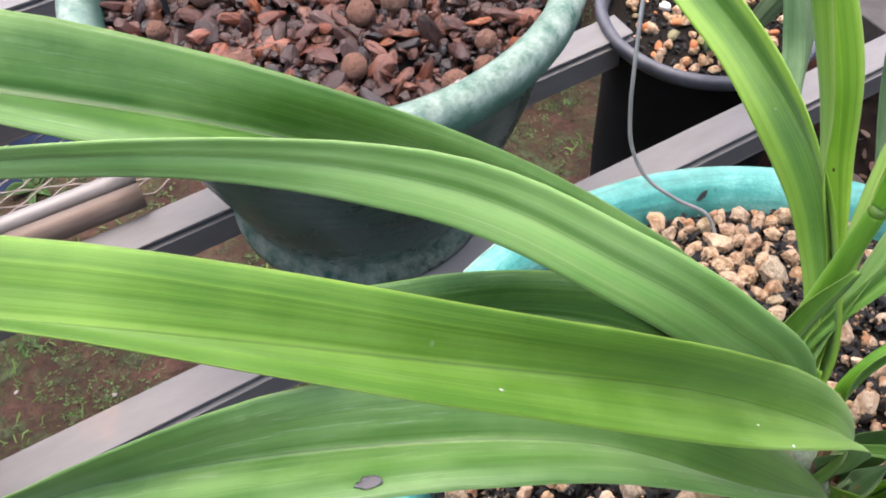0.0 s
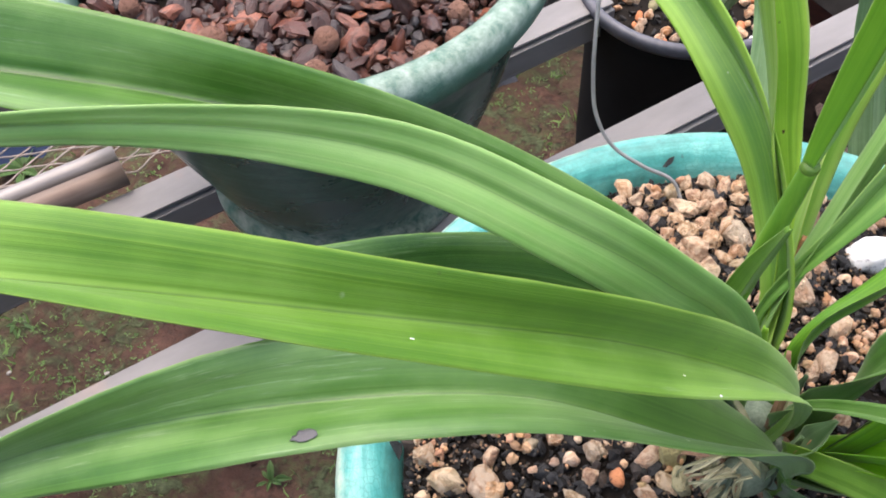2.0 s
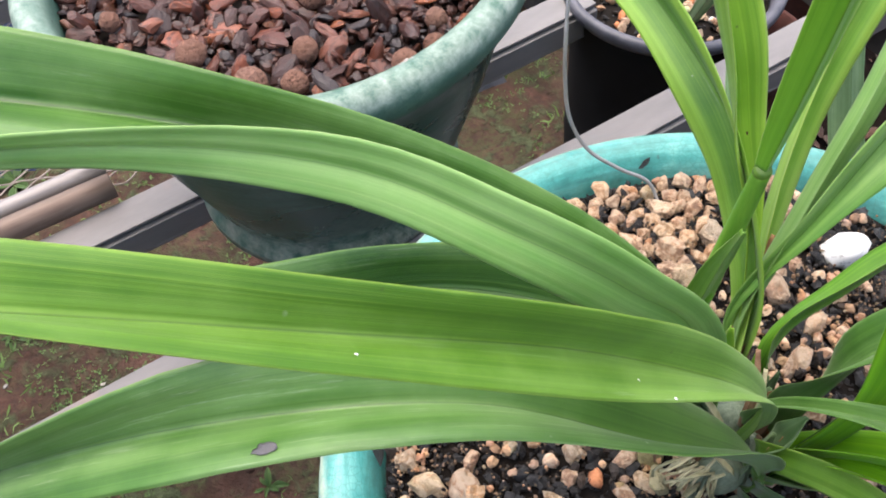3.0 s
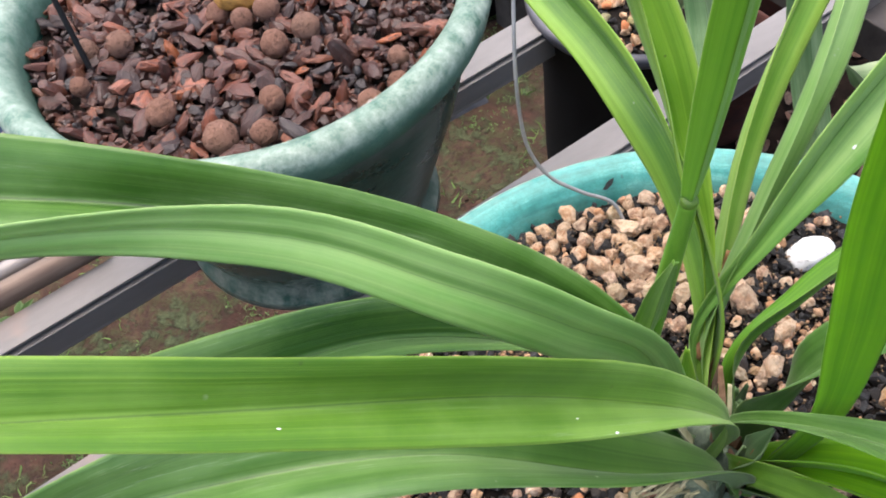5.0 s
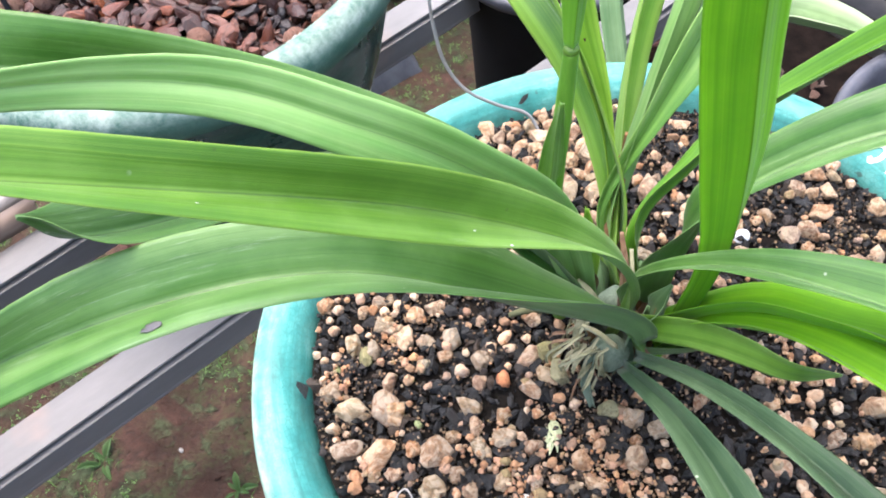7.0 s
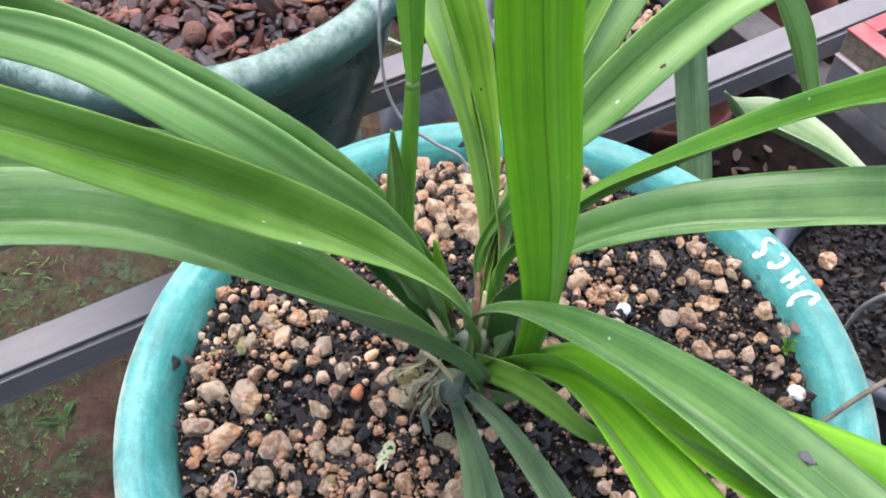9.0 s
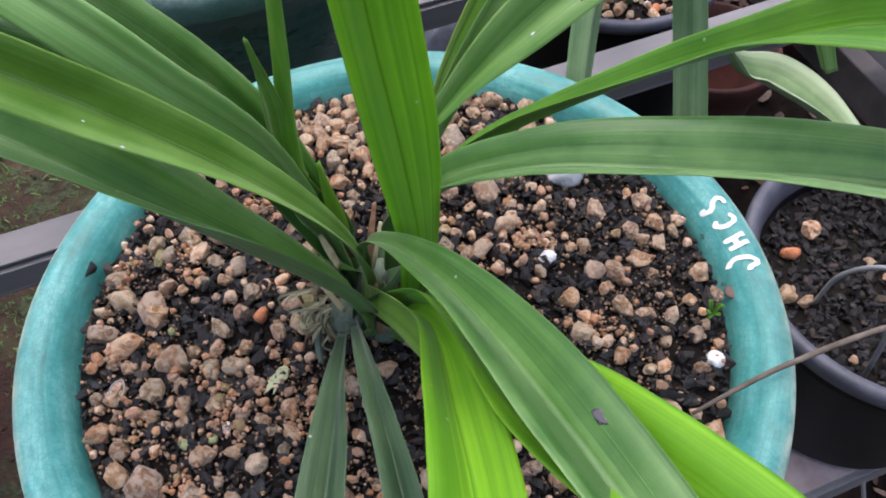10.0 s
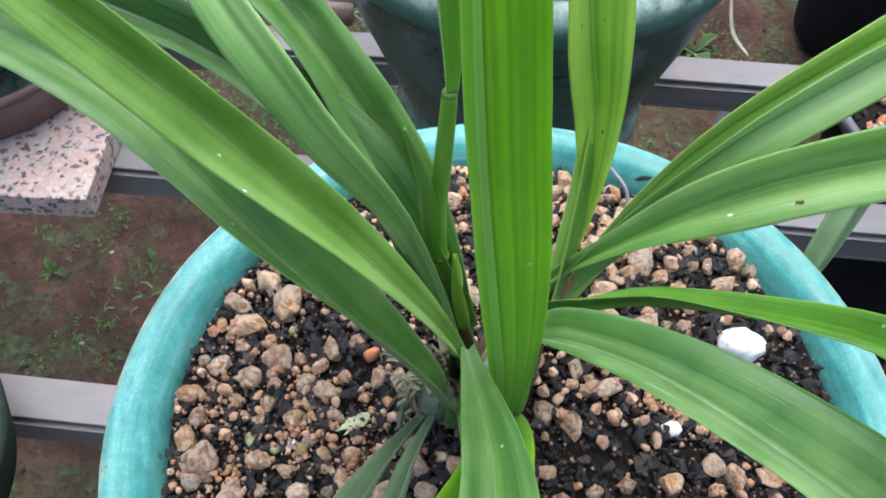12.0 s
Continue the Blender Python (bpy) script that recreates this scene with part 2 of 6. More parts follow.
def stone_mat(name, stops, rough=0.85, grain=420, pits=0.8, island=False, crust=0.0, depth=0.0016, spec=0.25, frost=None):
    """Rough stone; grain is per unit of the mesh, so pieces of unit size take a small one."""
    m = Mat(name, rough, spec)
    r = m.island() if island else m.rand()
    ob = m.coords("Object") if island else m.coords("Object", shift=m.math("MULTIPLY", r, 40))
    base = m.ramp(r, stops)
    f = m.noise(ob, grain, 5, 0.72)
    g = m.noise(ob, grain * 0.35, 4, 0.65, 0.4)
    col = m.mix(m.ramp(f, [(0.36, (0.8, 0.8, 0.8)), (0.46, (0, 0, 0))]), base, tuple(0.35 * v for v in stops[0][1]))
    col = m.mix(m.ramp(g, [(0.5, (0, 0, 0)), (0.68, (0.55, 0.55, 0.55))]), col, tuple(min(0.82, 1.3 * v + 0.04) for v in stops[0][1]))
    if frost:
        # pale crust with its highlights, and brown shade between, painted as random mottle
        h = m.noise(ob, grain * 0.22, 4, 0.7, 0.6)
        col = m.mix(m.ramp(h, [(0.45, (0, 0, 0)), (0.55, (0.9, 0.9, 0.9))]), col, m.mix(0.6, base, frost))
        col = m.mix(m.ramp(h, [(0.34, (0.55, 0.55, 0.55)), (0.45, (0, 0, 0))]), col, m.mix(0.6, base, (0.10, 0.06, 0.04)))
    if crust:
        col = m.mix(m.ramp(m.noise(ob, grain * 0.5, 3, 0.6), [(0.56, (0, 0, 0)), (0.66, (crust,) * 3)]), col, (0.50, 0.25, 0.10))
    m.put("Base Color", col)
    m.bump(m.math("ADD", f, g), pits, depth)
    return m.mat


PUMICE = [(0.0, (0.44, 0.28, 0.155)), (0.08, (0.33, 0.19, 0.10)), (0.15, (0.52, 0.38, 0.23)), (0.22, (0.21, 0.15, 0.095)), (0.29, (0.57, 0.46, 0.32)), (0.36, (0.42, 0.22, 0.095)),
          (0.43, (0.30, 0.25, 0.185)), (0.5, (0.47, 0.31, 0.205)), (0.57, (0.25, 0.22, 0.11)), (0.64, (0.60, 0.51, 0.38)), (0.71, (0.29, 0.165, 0.10)), (0.78, (0.45, 0.34, 0.24)),
          (0.85, (0.36, 0.30, 0.24)), (0.92, (0.50, 0.33, 0.17)), (1.0, (0.24, 0.18, 0.13))]
PUMICE = [(p, (min(0.70, 1.20 * r), 1.02 * g, 0.96 * b)) for p, (r, g, b) in PUMICE]
PEBBLE = stone_mat("pumice_pebble", PUMICE, 0.92, 6.0, 1.0, crust=0.3, depth=0.002, frost=(0.79, 0.62, 0.43))
# brown and olive stones, toned down further in place of the leaves' shadow
BROWN_PEBBLE = stone_mat("brown_pumice_pebble", [(0.0, (0.39, 0.23, 0.135)), (0.14, (0.27, 0.21, 0.11)), (0.28, (0.47, 0.30, 0.18)), (0.42, (0.26, 0.145, 0.09)), (0.56, (0.41, 0.31, 0.21)), (0.7, (0.50, 0.28, 0.135)), (0.84, (0.32, 0.24, 0.14)), (1.0, (0.44, 0.33, 0.235))], 0.92, 6.0, 1.0, crust=0.35, depth=0.002, frost=(0.68, 0.56, 0.42))
DUST = stone_mat("brown_grit", [(0.0, (0.10, 0.065, 0.04)), (0.3, (0.20, 0.125, 0.075)), (0.5, (0.05, 0.04, 0.03)), (0.7, (0.28, 0.18, 0.10)), (0.85, (0.12, 0.09, 0.05)), (1.0, (0.36, 0.25, 0.16))], 0.9, 500, 0.5, True)
GRIT = stone_mat("pumice_grit", [(p, tuple(0.8 * v for v in c)) for p, c in PUMICE], 0.9, 500, 0.6, True)
WHITE_STONE = stone_mat("white_pebble", [(0.0, (0.74, 0.73, 0.70)), (1.0, (0.8, 0.79, 0.76))], 0.75, 4, 0.4, depth=0.0006)
SMALL_PEBBLE = stone_mat("small_pumice_pebble", [(p, tuple(0.92 * v for v in c)) for p, c in PUMICE], 0.9, 700, 0.9, True, crust=0.3, depth=0.0009, frost=(0.79, 0.62, 0.43))
RED_STONE = stone_mat("red_pebble", [(0.0, (0.48, 0.18, 0.08)), (1.0, (0.5, 0.2, 0.09))], 0.9, 4, depth=0.0008)
OLIVE_STONE = stone_mat("olive_pebble", [(0.0, (0.23, 0.20, 0.085)), (0.5, (0.27, 0.24, 0.14)), (1.0, (0.20, 0.19, 0.10))], 0.9, 5, depth=0.001)
LICHEN_STONE = stone_mat("lichen_flake", [(0.0, (0.42, 0.45, 0.25)), (1.0, (0.48, 0.50, 0.30))], 0.9, 5, depth=0.001)
GREEN_STONE = stone_mat("mossy_pebble", [(0.0, (0.30, 0.33, 0.14)), (1.0, (0.36, 0.40, 0.2))], 0.9, 4, depth=0.0008)
CLAY_BALL = stone_mat("clay_ball", [(0.0, (0.31, 0.155, 0.105)), (0.5, (0.36, 0.19, 0.135)), (1.0, (0.27, 0.165, 0.12))], 0.85, 3.4, 0.9, depth=0.012)
CHARCOAL = stone_mat("charcoal", [(0.0, (0.009, 0.0086, 0.0086)), (0.6, (0.015, 0.0138, 0.0132)), (0.85, (0.026, 0.021, 0.018)), (1.0, (0.055, 0.037, 0.025))], 0.62, 300, 0.8, True, spec=0.32)
BARK_STOPS = [(0.0, (0.20, 0.060, 0.032)), (0.13, (0.022, 0.015, 0.016)), (0.25, (0.27, 0.085, 0.040)), (0.36, (0.050, 0.022, 0.018)), (0.46, (0.13, 0.044, 0.028)), (0.55, (0.016, 0.014, 0.018)),
              (0.63, (0.33, 0.135, 0.085)), (0.70, (0.09, 0.034, 0.024)), (0.77, (0.018, 0.016, 0.021)), (0.85, (0.37, 0.125, 0.048)), (0.92, (0.032, 0.020, 0.020)), (1.0, (0.19, 0.080, 0.055))]


def bark_mat(name, island):
    m = Mat(name, 0.42, 0.5)
    r = m.island() if island else m.rand()
    # the joined bed is darker: shade of the gaps put into its colour
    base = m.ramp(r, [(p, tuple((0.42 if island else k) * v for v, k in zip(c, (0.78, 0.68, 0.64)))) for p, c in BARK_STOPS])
    ob = m.coords("Object", (1, 3, 3), None if island else m.math("MULTIPLY", r, 40))
    f = m.noise(ob, 90 if island else 1.6, 5, 0.7, 0.6)
    col = m.mix(m.ramp(f, [(0.36, (0.85, 0.85, 0.85)), (0.5, (0, 0, 0))]), base, (0.022, 0.012, 0.010))
    m.put("Base Color", col)
    m.bump(f, 0.8, 0.0015)
    return m.mat


BARK = bark_mat("bark_chip", False)
BARK_SHADED_BED = bark_mat("shaded_bark_bed", True)


def steel_mat():
    m = Mat("weathered_galvanised_steel", 0.6, 0.4, 0.15)
    ob = m.coords("Object")
    a = m.noise(m.coords("Object", (0.5, 2, 2)), 22, 6, 0.65)
    b = m.noise(ob, 9, 4, 0.6)
    col = m.ramp(a, [(0.25, (0.135, 0.129, 0.127)), (0.55, (0.178, 0.170, 0.168)), (0.85, (0.225, 0.214, 0.21))])
    rust = m.ramp(b, [(0.58, (0, 0, 0)), (0.75, (0.55, 0.55, 0.55))])
    col = m.mix(rust, col, (0.30, 0.20, 0.16))
    m.put("Base Color", col)
    m.put("Roughness", m.ramp(a, [(0.2, (0.5,) * 3), (0.8, (0.7,) * 3)]))
    m.bump(a, 0.3, 0.0008)
    return m.mat


STEEL = steel_mat()


def plain(name, a, b, rough, spec=0.5, metal=0.0, scale=40, bumpy=0.2, stretch=(1, 1, 1)):
    m = Mat(name, rough, spec, metal)
    f = m.noise(m.coords("Object", stretch), scale, 5, 0.65)
    m.put("Base Color", m.ramp(f, [(0.3, a), (0.7, b)]))
    m.put("Roughness", m.ramp(f, [(0.2, (max(rough - 0.1, 0.05),) * 3), (0.8, (min(rough + 0.1, 1),) * 3)]))
    m.bump(f, bumpy, 0.001)
    return m.mat


BLACK_PLASTIC = plain("black_plastic", (0.006, 0.006, 0.007), (0.015, 0.015, 0.017), 0.55, 0.25, scale=25)
BLACK_MATT = plain("matt_black_plastic", (0.005, 0.005, 0.006), (0.012, 0.012, 0.013), 0.85, 0.15, scale=25)
RIM_PLASTIC = plain("dusty_black_plastic", (0.045, 0.047, 0.06), (0.10, 0.10, 0.12), 0.5, 0.5, scale=60)
RUSTY_TUBE = plain("rusty_tube", (0.10, 0.065, 0.05), (0.22, 0.17, 0.14), 0.6, 0.4, 0.3, scale=25, stretch=(0.3, 3, 3))
GREY_TUBE = plain("grey_tube", (0.18, 0.165, 0.16), (0.30, 0.28, 0.27), 0.5, 0.4, 0.3, scale=25, stretch=(0.3, 3, 3))
WIRE = plain("grey_wire", (0.22, 0.22, 0.22), (0.36, 0.36, 0.35), 0.45, 0.5, 0.4, scale=80)
TWIG = plain("dry_twig_bark", (0.09, 0.07, 0.05), (0.2, 0.165, 0.13), 0.85, 0.2, scale=90, bumpy=0.5)
NET_WIRE = plain("rusty_net_wire", (0.20, 0.16, 0.14), (0.36, 0.31, 0.28), 0.6, 0.4, 0.3, scale=70)
DRY = plain("dry_sheath", (0.17, 0.075, 0.032), (0.36, 0.20, 0.10), 0.7, 0.3, scale=90, bumpy=0.5, stretch=(4, 4, 0.6))
FIBRE = plain("dry_fibre", (0.15, 0.145, 0.075), (0.36, 0.34, 0.21), 0.8, 0.2, scale=120, bumpy=0.4)
STRAW = plain("pale_straw", (0.28, 0.26, 0.15), (0.48, 0.44, 0.29), 0.8, 0.2, scale=120, bumpy=0.4)
RED_DRY = plain("red_brown_papery_sheath", (0.12, 0.06, 0.035), (0.27, 0.165, 0.10), 0.7, 0.3, scale=90, bumpy=0.5, stretch=(4, 4, 0.6))
JOINT = plain("stalk_joint", (0.05, 0.12, 0.012), (0.10, 0.18, 0.022), 0.5, 0.4, scale=300)
ORANGE_BULB = plain("orange_dry_pseudobulb", (0.16, 0.08, 0.025), (0.42, 0.22, 0.05), 0.6, 0.35, scale=2.2, bumpy=0.5, stretch=(0.6, 4, 4))
OLD_ROOT = plain("dull_olive_root", (0.07, 0.075, 0.035), (0.15, 0.15, 0.08), 0.8, 0.2, scale=90, bumpy=0.5)
LEAF_STALK = leaf_mat("leaf_stalk_green", (0.105, 0.31, 0.014), (0.23, 0.50, 0.032), (0.30, 0.46, 0.06), 0.4, 0.42, stripes=4)
BULB = plain("waxy_pseudobulb", (0.07, 0.10, 0.065), (0.155, 0.195, 0.14), 0.6, 0.3, scale=3, bumpy=0.6, stretch=(2.5, 2.5, 0.4))
STEM = plain("green_stem", (0.075, 0.20, 0.018), (0.16, 0.33, 0.035), 0.4, 0.45, scale=70, bumpy=0.2, stretch=(4, 4, 0.4))
WHITE_PAINT = plain("white_paint", (0.74, 0.74, 0.72), (0.84, 0.84, 0.82), 0.6, 0.3, scale=150)
RED_PAINT = plain("faded_red_paint", (0.26, 0.03, 0.03), (0.45, 0.20, 0.19), 0.55, 0.4, scale=18, bumpy=0.3)
PINK_PAINT = plain("flaking_pink_paint", (0.24, 0.17, 0.16), (0.42, 0.36, 0.35), 0.6, 0.4, scale=30, bumpy=0.3)
DARK_STEEL = plain("dark_rusted_steel", (0.035, 0.032, 0.032), (0.10, 0.09, 0.085), 0.7, 0.3, 0.1, scale=20, bumpy=0.4)
WOOD = plain("weathered_board", (0.10, 0.08, 0.055), (0.22, 0.18, 0.13), 0.8, 0.2, scale=30, bumpy=0.5, stretch=(0.3, 5, 5))
PURPLE = plain("purple_leaf_spot", (0.05, 0.045, 0.06), (0.13, 0.125, 0.12), 0.5, 0.4, scale=400)
BROWN_SPOT = plain("brown_leaf_spot", (0.05, 0.02, 0.012), (0.13, 0.06, 0.03), 0.7, 0.3, scale=300)
BLUE_SHEET = plain("dark_blue_sheet", (0.012, 0.02, 0.05), (0.03, 0.05, 0.11), 0.5, 0.4, scale=12)
GREY_SHEET = plain("grey_plastic_sheet", (0.05, 0.054, 0.066), (0.13, 0.135, 0.155), 0.4, 0.5, scale=25)
TERRACOTTA = plain("brown_clay", (0.10, 0.062, 0.05), (0.18, 0.115, 0.095), 0.75, 0.3, scale=30)
RED_CLAY = plain("red_clay", (0.035, 0.014, 0.012), (0.10, 0.034, 0.024), 0.8, 0.25, scale=24, bumpy=0.4)
# near-black surface colour standing in for shade under the bench
SHADE_SHEET = plain("under_bench_shade", (0.0025, 0.0022, 0.002), (0.016, 0.011, 0.009), 1.0, 0.03, scale=45, bumpy=1.0)
MATT_GREEN = plain("matt_dark_green", (0.016, 0.026, 0.019), (0.032, 0.044, 0.034), 0.85, 0.12, scale=220, bumpy=0.4)
PINK_TAPE = plain("pink_tape", (0.6, 0.09, 0.16), (0.7, 0.16, 0.22), 0.5, 0.4)
PALE_STRAP = plain("pale_strap", (0.30, 0.32, 0.24), (0.44, 0.45, 0.36), 0.6, 0.3)
SOIL = plain("dark_potting_soil", (0.005, 0.0045, 0.004), (0.016, 0.012, 0.009), 0.95, 0.15, scale=260, bumpy=1.0)
FALLEN = stone_mat("fallen_leaf_litter", [(0.0, (0.05, 0.030, 0.022)), (0.4, (0.11, 0.060, 0.042)), (0.7, (0.03, 0.022, 0.018)), (1.0, (0.17, 0.12, 0.095))], 0.9, 200, 0.5, True)
LITTER = plain("pale_litter", (0.28, 0.25, 0.22), (0.46, 0.42, 0.38), 0.8, 0.2)


def granite_mat():
    m = Mat("pink_speckled_granite", 0.55, 0.4)
    ob = m.coords("Object")
    v = m.node("ShaderNodeTexVoronoi", Scale=300.0)
    v.feature = "F1"
    wob = m.node("ShaderNodeTexNoise", Scale=420.0, Detail=3.0)
    m.link(ob, wob.inputs["Vector"])
    m.link(m.mix(0.006, ob, wob.outputs["Color"], "ADD"), v.inputs["Vector"])
    sep = m.node("ShaderNodeSeparateColor")
    m.link(v.outputs["Color"], sep.inputs[0])
    col = m.ramp(sep.outputs[0], [(0.0, (0.44, 0.26, 0.20)), (0.38, (0.50, 0.37, 0.30)), (0.6, (0.36, 0.33, 0.32)), (0.78, (0.52, 0.44, 0.39)), (0.86, (0.06, 0.06, 0.065)), (1.0, (0.10, 0.10, 0.11))])
    cloud = m.noise(ob, 30, 4)
    col = m.mix(m.ramp(cloud, [(0.5, (0, 0, 0)), (0.7, (0.4, 0.4, 0.4))]), col, (0.40, 0.33, 0.28))
    m.put("Base Color", col)
    m.bump(m.noise(ob, 300, 3), 0.2, 0.0006)
    return m.mat


GRANITE = granite_mat()


def earth_mat():
    m = Mat("red_brown_earth", 0.95, 0.2)
    ob = m.coords("Object")
    a = m.noise(ob, 14, 6, 0.7, 0.4)
    b = m.noise(ob, 90, 5, 0.7)
    c = m.noise(ob, 6.5, 5, 0.66, 0.8)
    col = m.ramp(a, [(0.3, (0.028, 0.015, 0.011)), (0.5, (0.070, 0.036, 0.026)), (0.7, (0.135, 0.070, 0.052))])
    col = m.mix(m.ramp(b, [(0.35, (0.8, 0.8, 0.8)), (0.52, (0, 0, 0))]), col, (0.05, 0.032, 0.024))
    moss = m.math("MULTIPLY", m.ramp(c, [(0.44, (0, 0, 0)), (0.58, (1, 1, 1))]), m.ramp(b, [(0.4, (0, 0, 0)), (0.56, (1, 1, 1))]))
    col = m.mix(m.math("MULTIPLY", moss, 0.6), col, (0.060, 0.082, 0.032))
    # cushions of dull green moss
    d = m.noise(ob, 34, 4, 0.6, 0.5)
    cushion = m.math("MULTIPLY", m.ramp(d, [(0.5, (0, 0, 0)), (0.6, (1, 1, 1))]), m.ramp(c, [(0.42, (0, 0, 0)), (0.52, (0.75, 0.75, 0.75))]))
    col = m.mix(cushion, col, m.ramp(b, [(0.35, (0.030, 0.044, 0.018)), (0.65, (0.105, 0.135, 0.068))]))
    m.put("Base Color", col)
    m.bump(m.math("ADD", m.math("ADD", a, m.math("MULTIPLY", cushion, 0.4)), m.math("MULTIPLY", b, 0.6)), 1.0, 0.012)
    return m.mat


EARTH = earth_mat()


# ---- building tools ----
def mesh(name, verts, faces, mat, smooth=True):
    me = bpy.data.meshes.new(name)
    me.from_pydata([tuple(v) for v in verts], [], [tuple(f) for f in faces])
    me.materials.append(mat)
    if smooth:
        me.polygons.foreach_set("use_smooth", [True] * len(me.polygons))
    me.update()
    return me


def finish(name, bm, mat, smooth=True):
    me = bpy.data.meshes.new(name)
    bm.to_mesh(me)
    bm.free()
    me.materials.append(mat)
    if smooth:
        me.polygons.foreach_set("use_smooth", [True] * len(me.polygons))
    return me


def part(name, data, parent, label="", m=None):
    ob = new(name, data)
    ob.parent = parent
    if m is not None:
        ob.matrix_basis = m
    if label:
        tagged(ob, label)
    return ob


def thing(name, label, category, at=(0, 0, 0), group="", kind="", data=None):
    ob = new(name, data)
    ob.location = at
    return tagged(ob, label, category, group, kind)


def lathe(name, profile, mat, seg=112, wobble=0.0, wear=None, seed=0, lobes=None):
    """Turn (radius, height) points about z. wear: one worn-edge weight per profile point."""
    rows, faces, weights = [], [], []
    n = len(profile)
    for i in range(seg):
        a = 2 * math.pi * i / seg
        for k, (r, z) in enumerate(profile):
            q = noise.noise((math.cos(a) * 2 + seed, math.sin(a) * 2, z * 8 + seed)) * wobble
            rr = r * (1 + q)
            if lobes:
                rr *= 1 + lobes[1] * max(0.0, -z - 0.05) * abs(math.sin(a * lobes[0] / 2)) ** 0.6
            rows.append((rr * math.cos(a), rr * math.sin(a), z + 0.35 * q * (r > 0.05) * 0.1))
            weights.append(wear[k] if wear else 0.0)
    for i in range(seg):
        j = (i + 1) % seg
        for k in range(n - 1):
            faces.append((i * n + k, j * n + k, j * n + k + 1, i * n + k + 1))
    me = mesh(name, rows, faces, mat)
    if wear:
        at = me.attributes.new("wear", "FLOAT", "POINT")
        at.data.foreach_set("value", weights)
    return me


def smooth_curve(points, n):
    """Catmull-Rom through the points, n samples; straight on at both ends."""
    c = np.array(points, float)
    if c.ndim == 1:
        c = c[:, None]
    k = len(c) - 1
    c = np.vstack([2 * c[0] - c[1], c, 2 * c[-1] - c[-2]])
    x = np.linspace(0, 1, n) * k
    i = np.minimum(x.astype(int), k - 1)
    t = (x - i)[:, None]
    p, q, r, s = c[i], c[i + 1], c[i + 2], c[i + 3]
    return 0.5 * (2 * q + (r - p) * t + (2 * p - 5 * q + 4 * r - s) * t * t + (3 * q - p - 3 * r + s) * t ** 3)


def tube(name, points, radius, mat, n=40, sides=8, taper=None):
    """A round wire or stem along a smooth curve; taper: radii at even steps."""
    s = smooth_curve(points, n)
    rad = smooth_curve(taper, n)[:, 0] if taper else np.full(n, radius)
    t = np.gradient(s, axis=0)
    t /= np.linalg.norm(t, axis=1)[:, None]
    ref = np.array((0.3, 0.2, 0.93)) if abs(t[0][2]) < 0.9 else np.array((1.0, 0.1, 0))
    side = np.cross(t, ref)
    side /= np.linalg.norm(side, axis=1)[:, None]
    up = np.cross(side, t)
    verts, faces = [], []
    for i in range(n):
        for k in range(sides):
            a = 2 * math.pi * k / sides
            verts.append(s[i] + rad[i] * (side[i] * math.cos(a) + up[i] * math.sin(a)))
    for i in range(n - 1):
        for k in range(sides):
            b = (k + 1) % sides
            faces.append((i * sides + k, i * sides + b, (i + 1) * sides + b, (i + 1) * sides + k))
    faces += [tuple(range(sides))[::-1], tuple((n - 1) * sides + k for k in range(sides))]
    return mesh(name, verts, faces, mat)


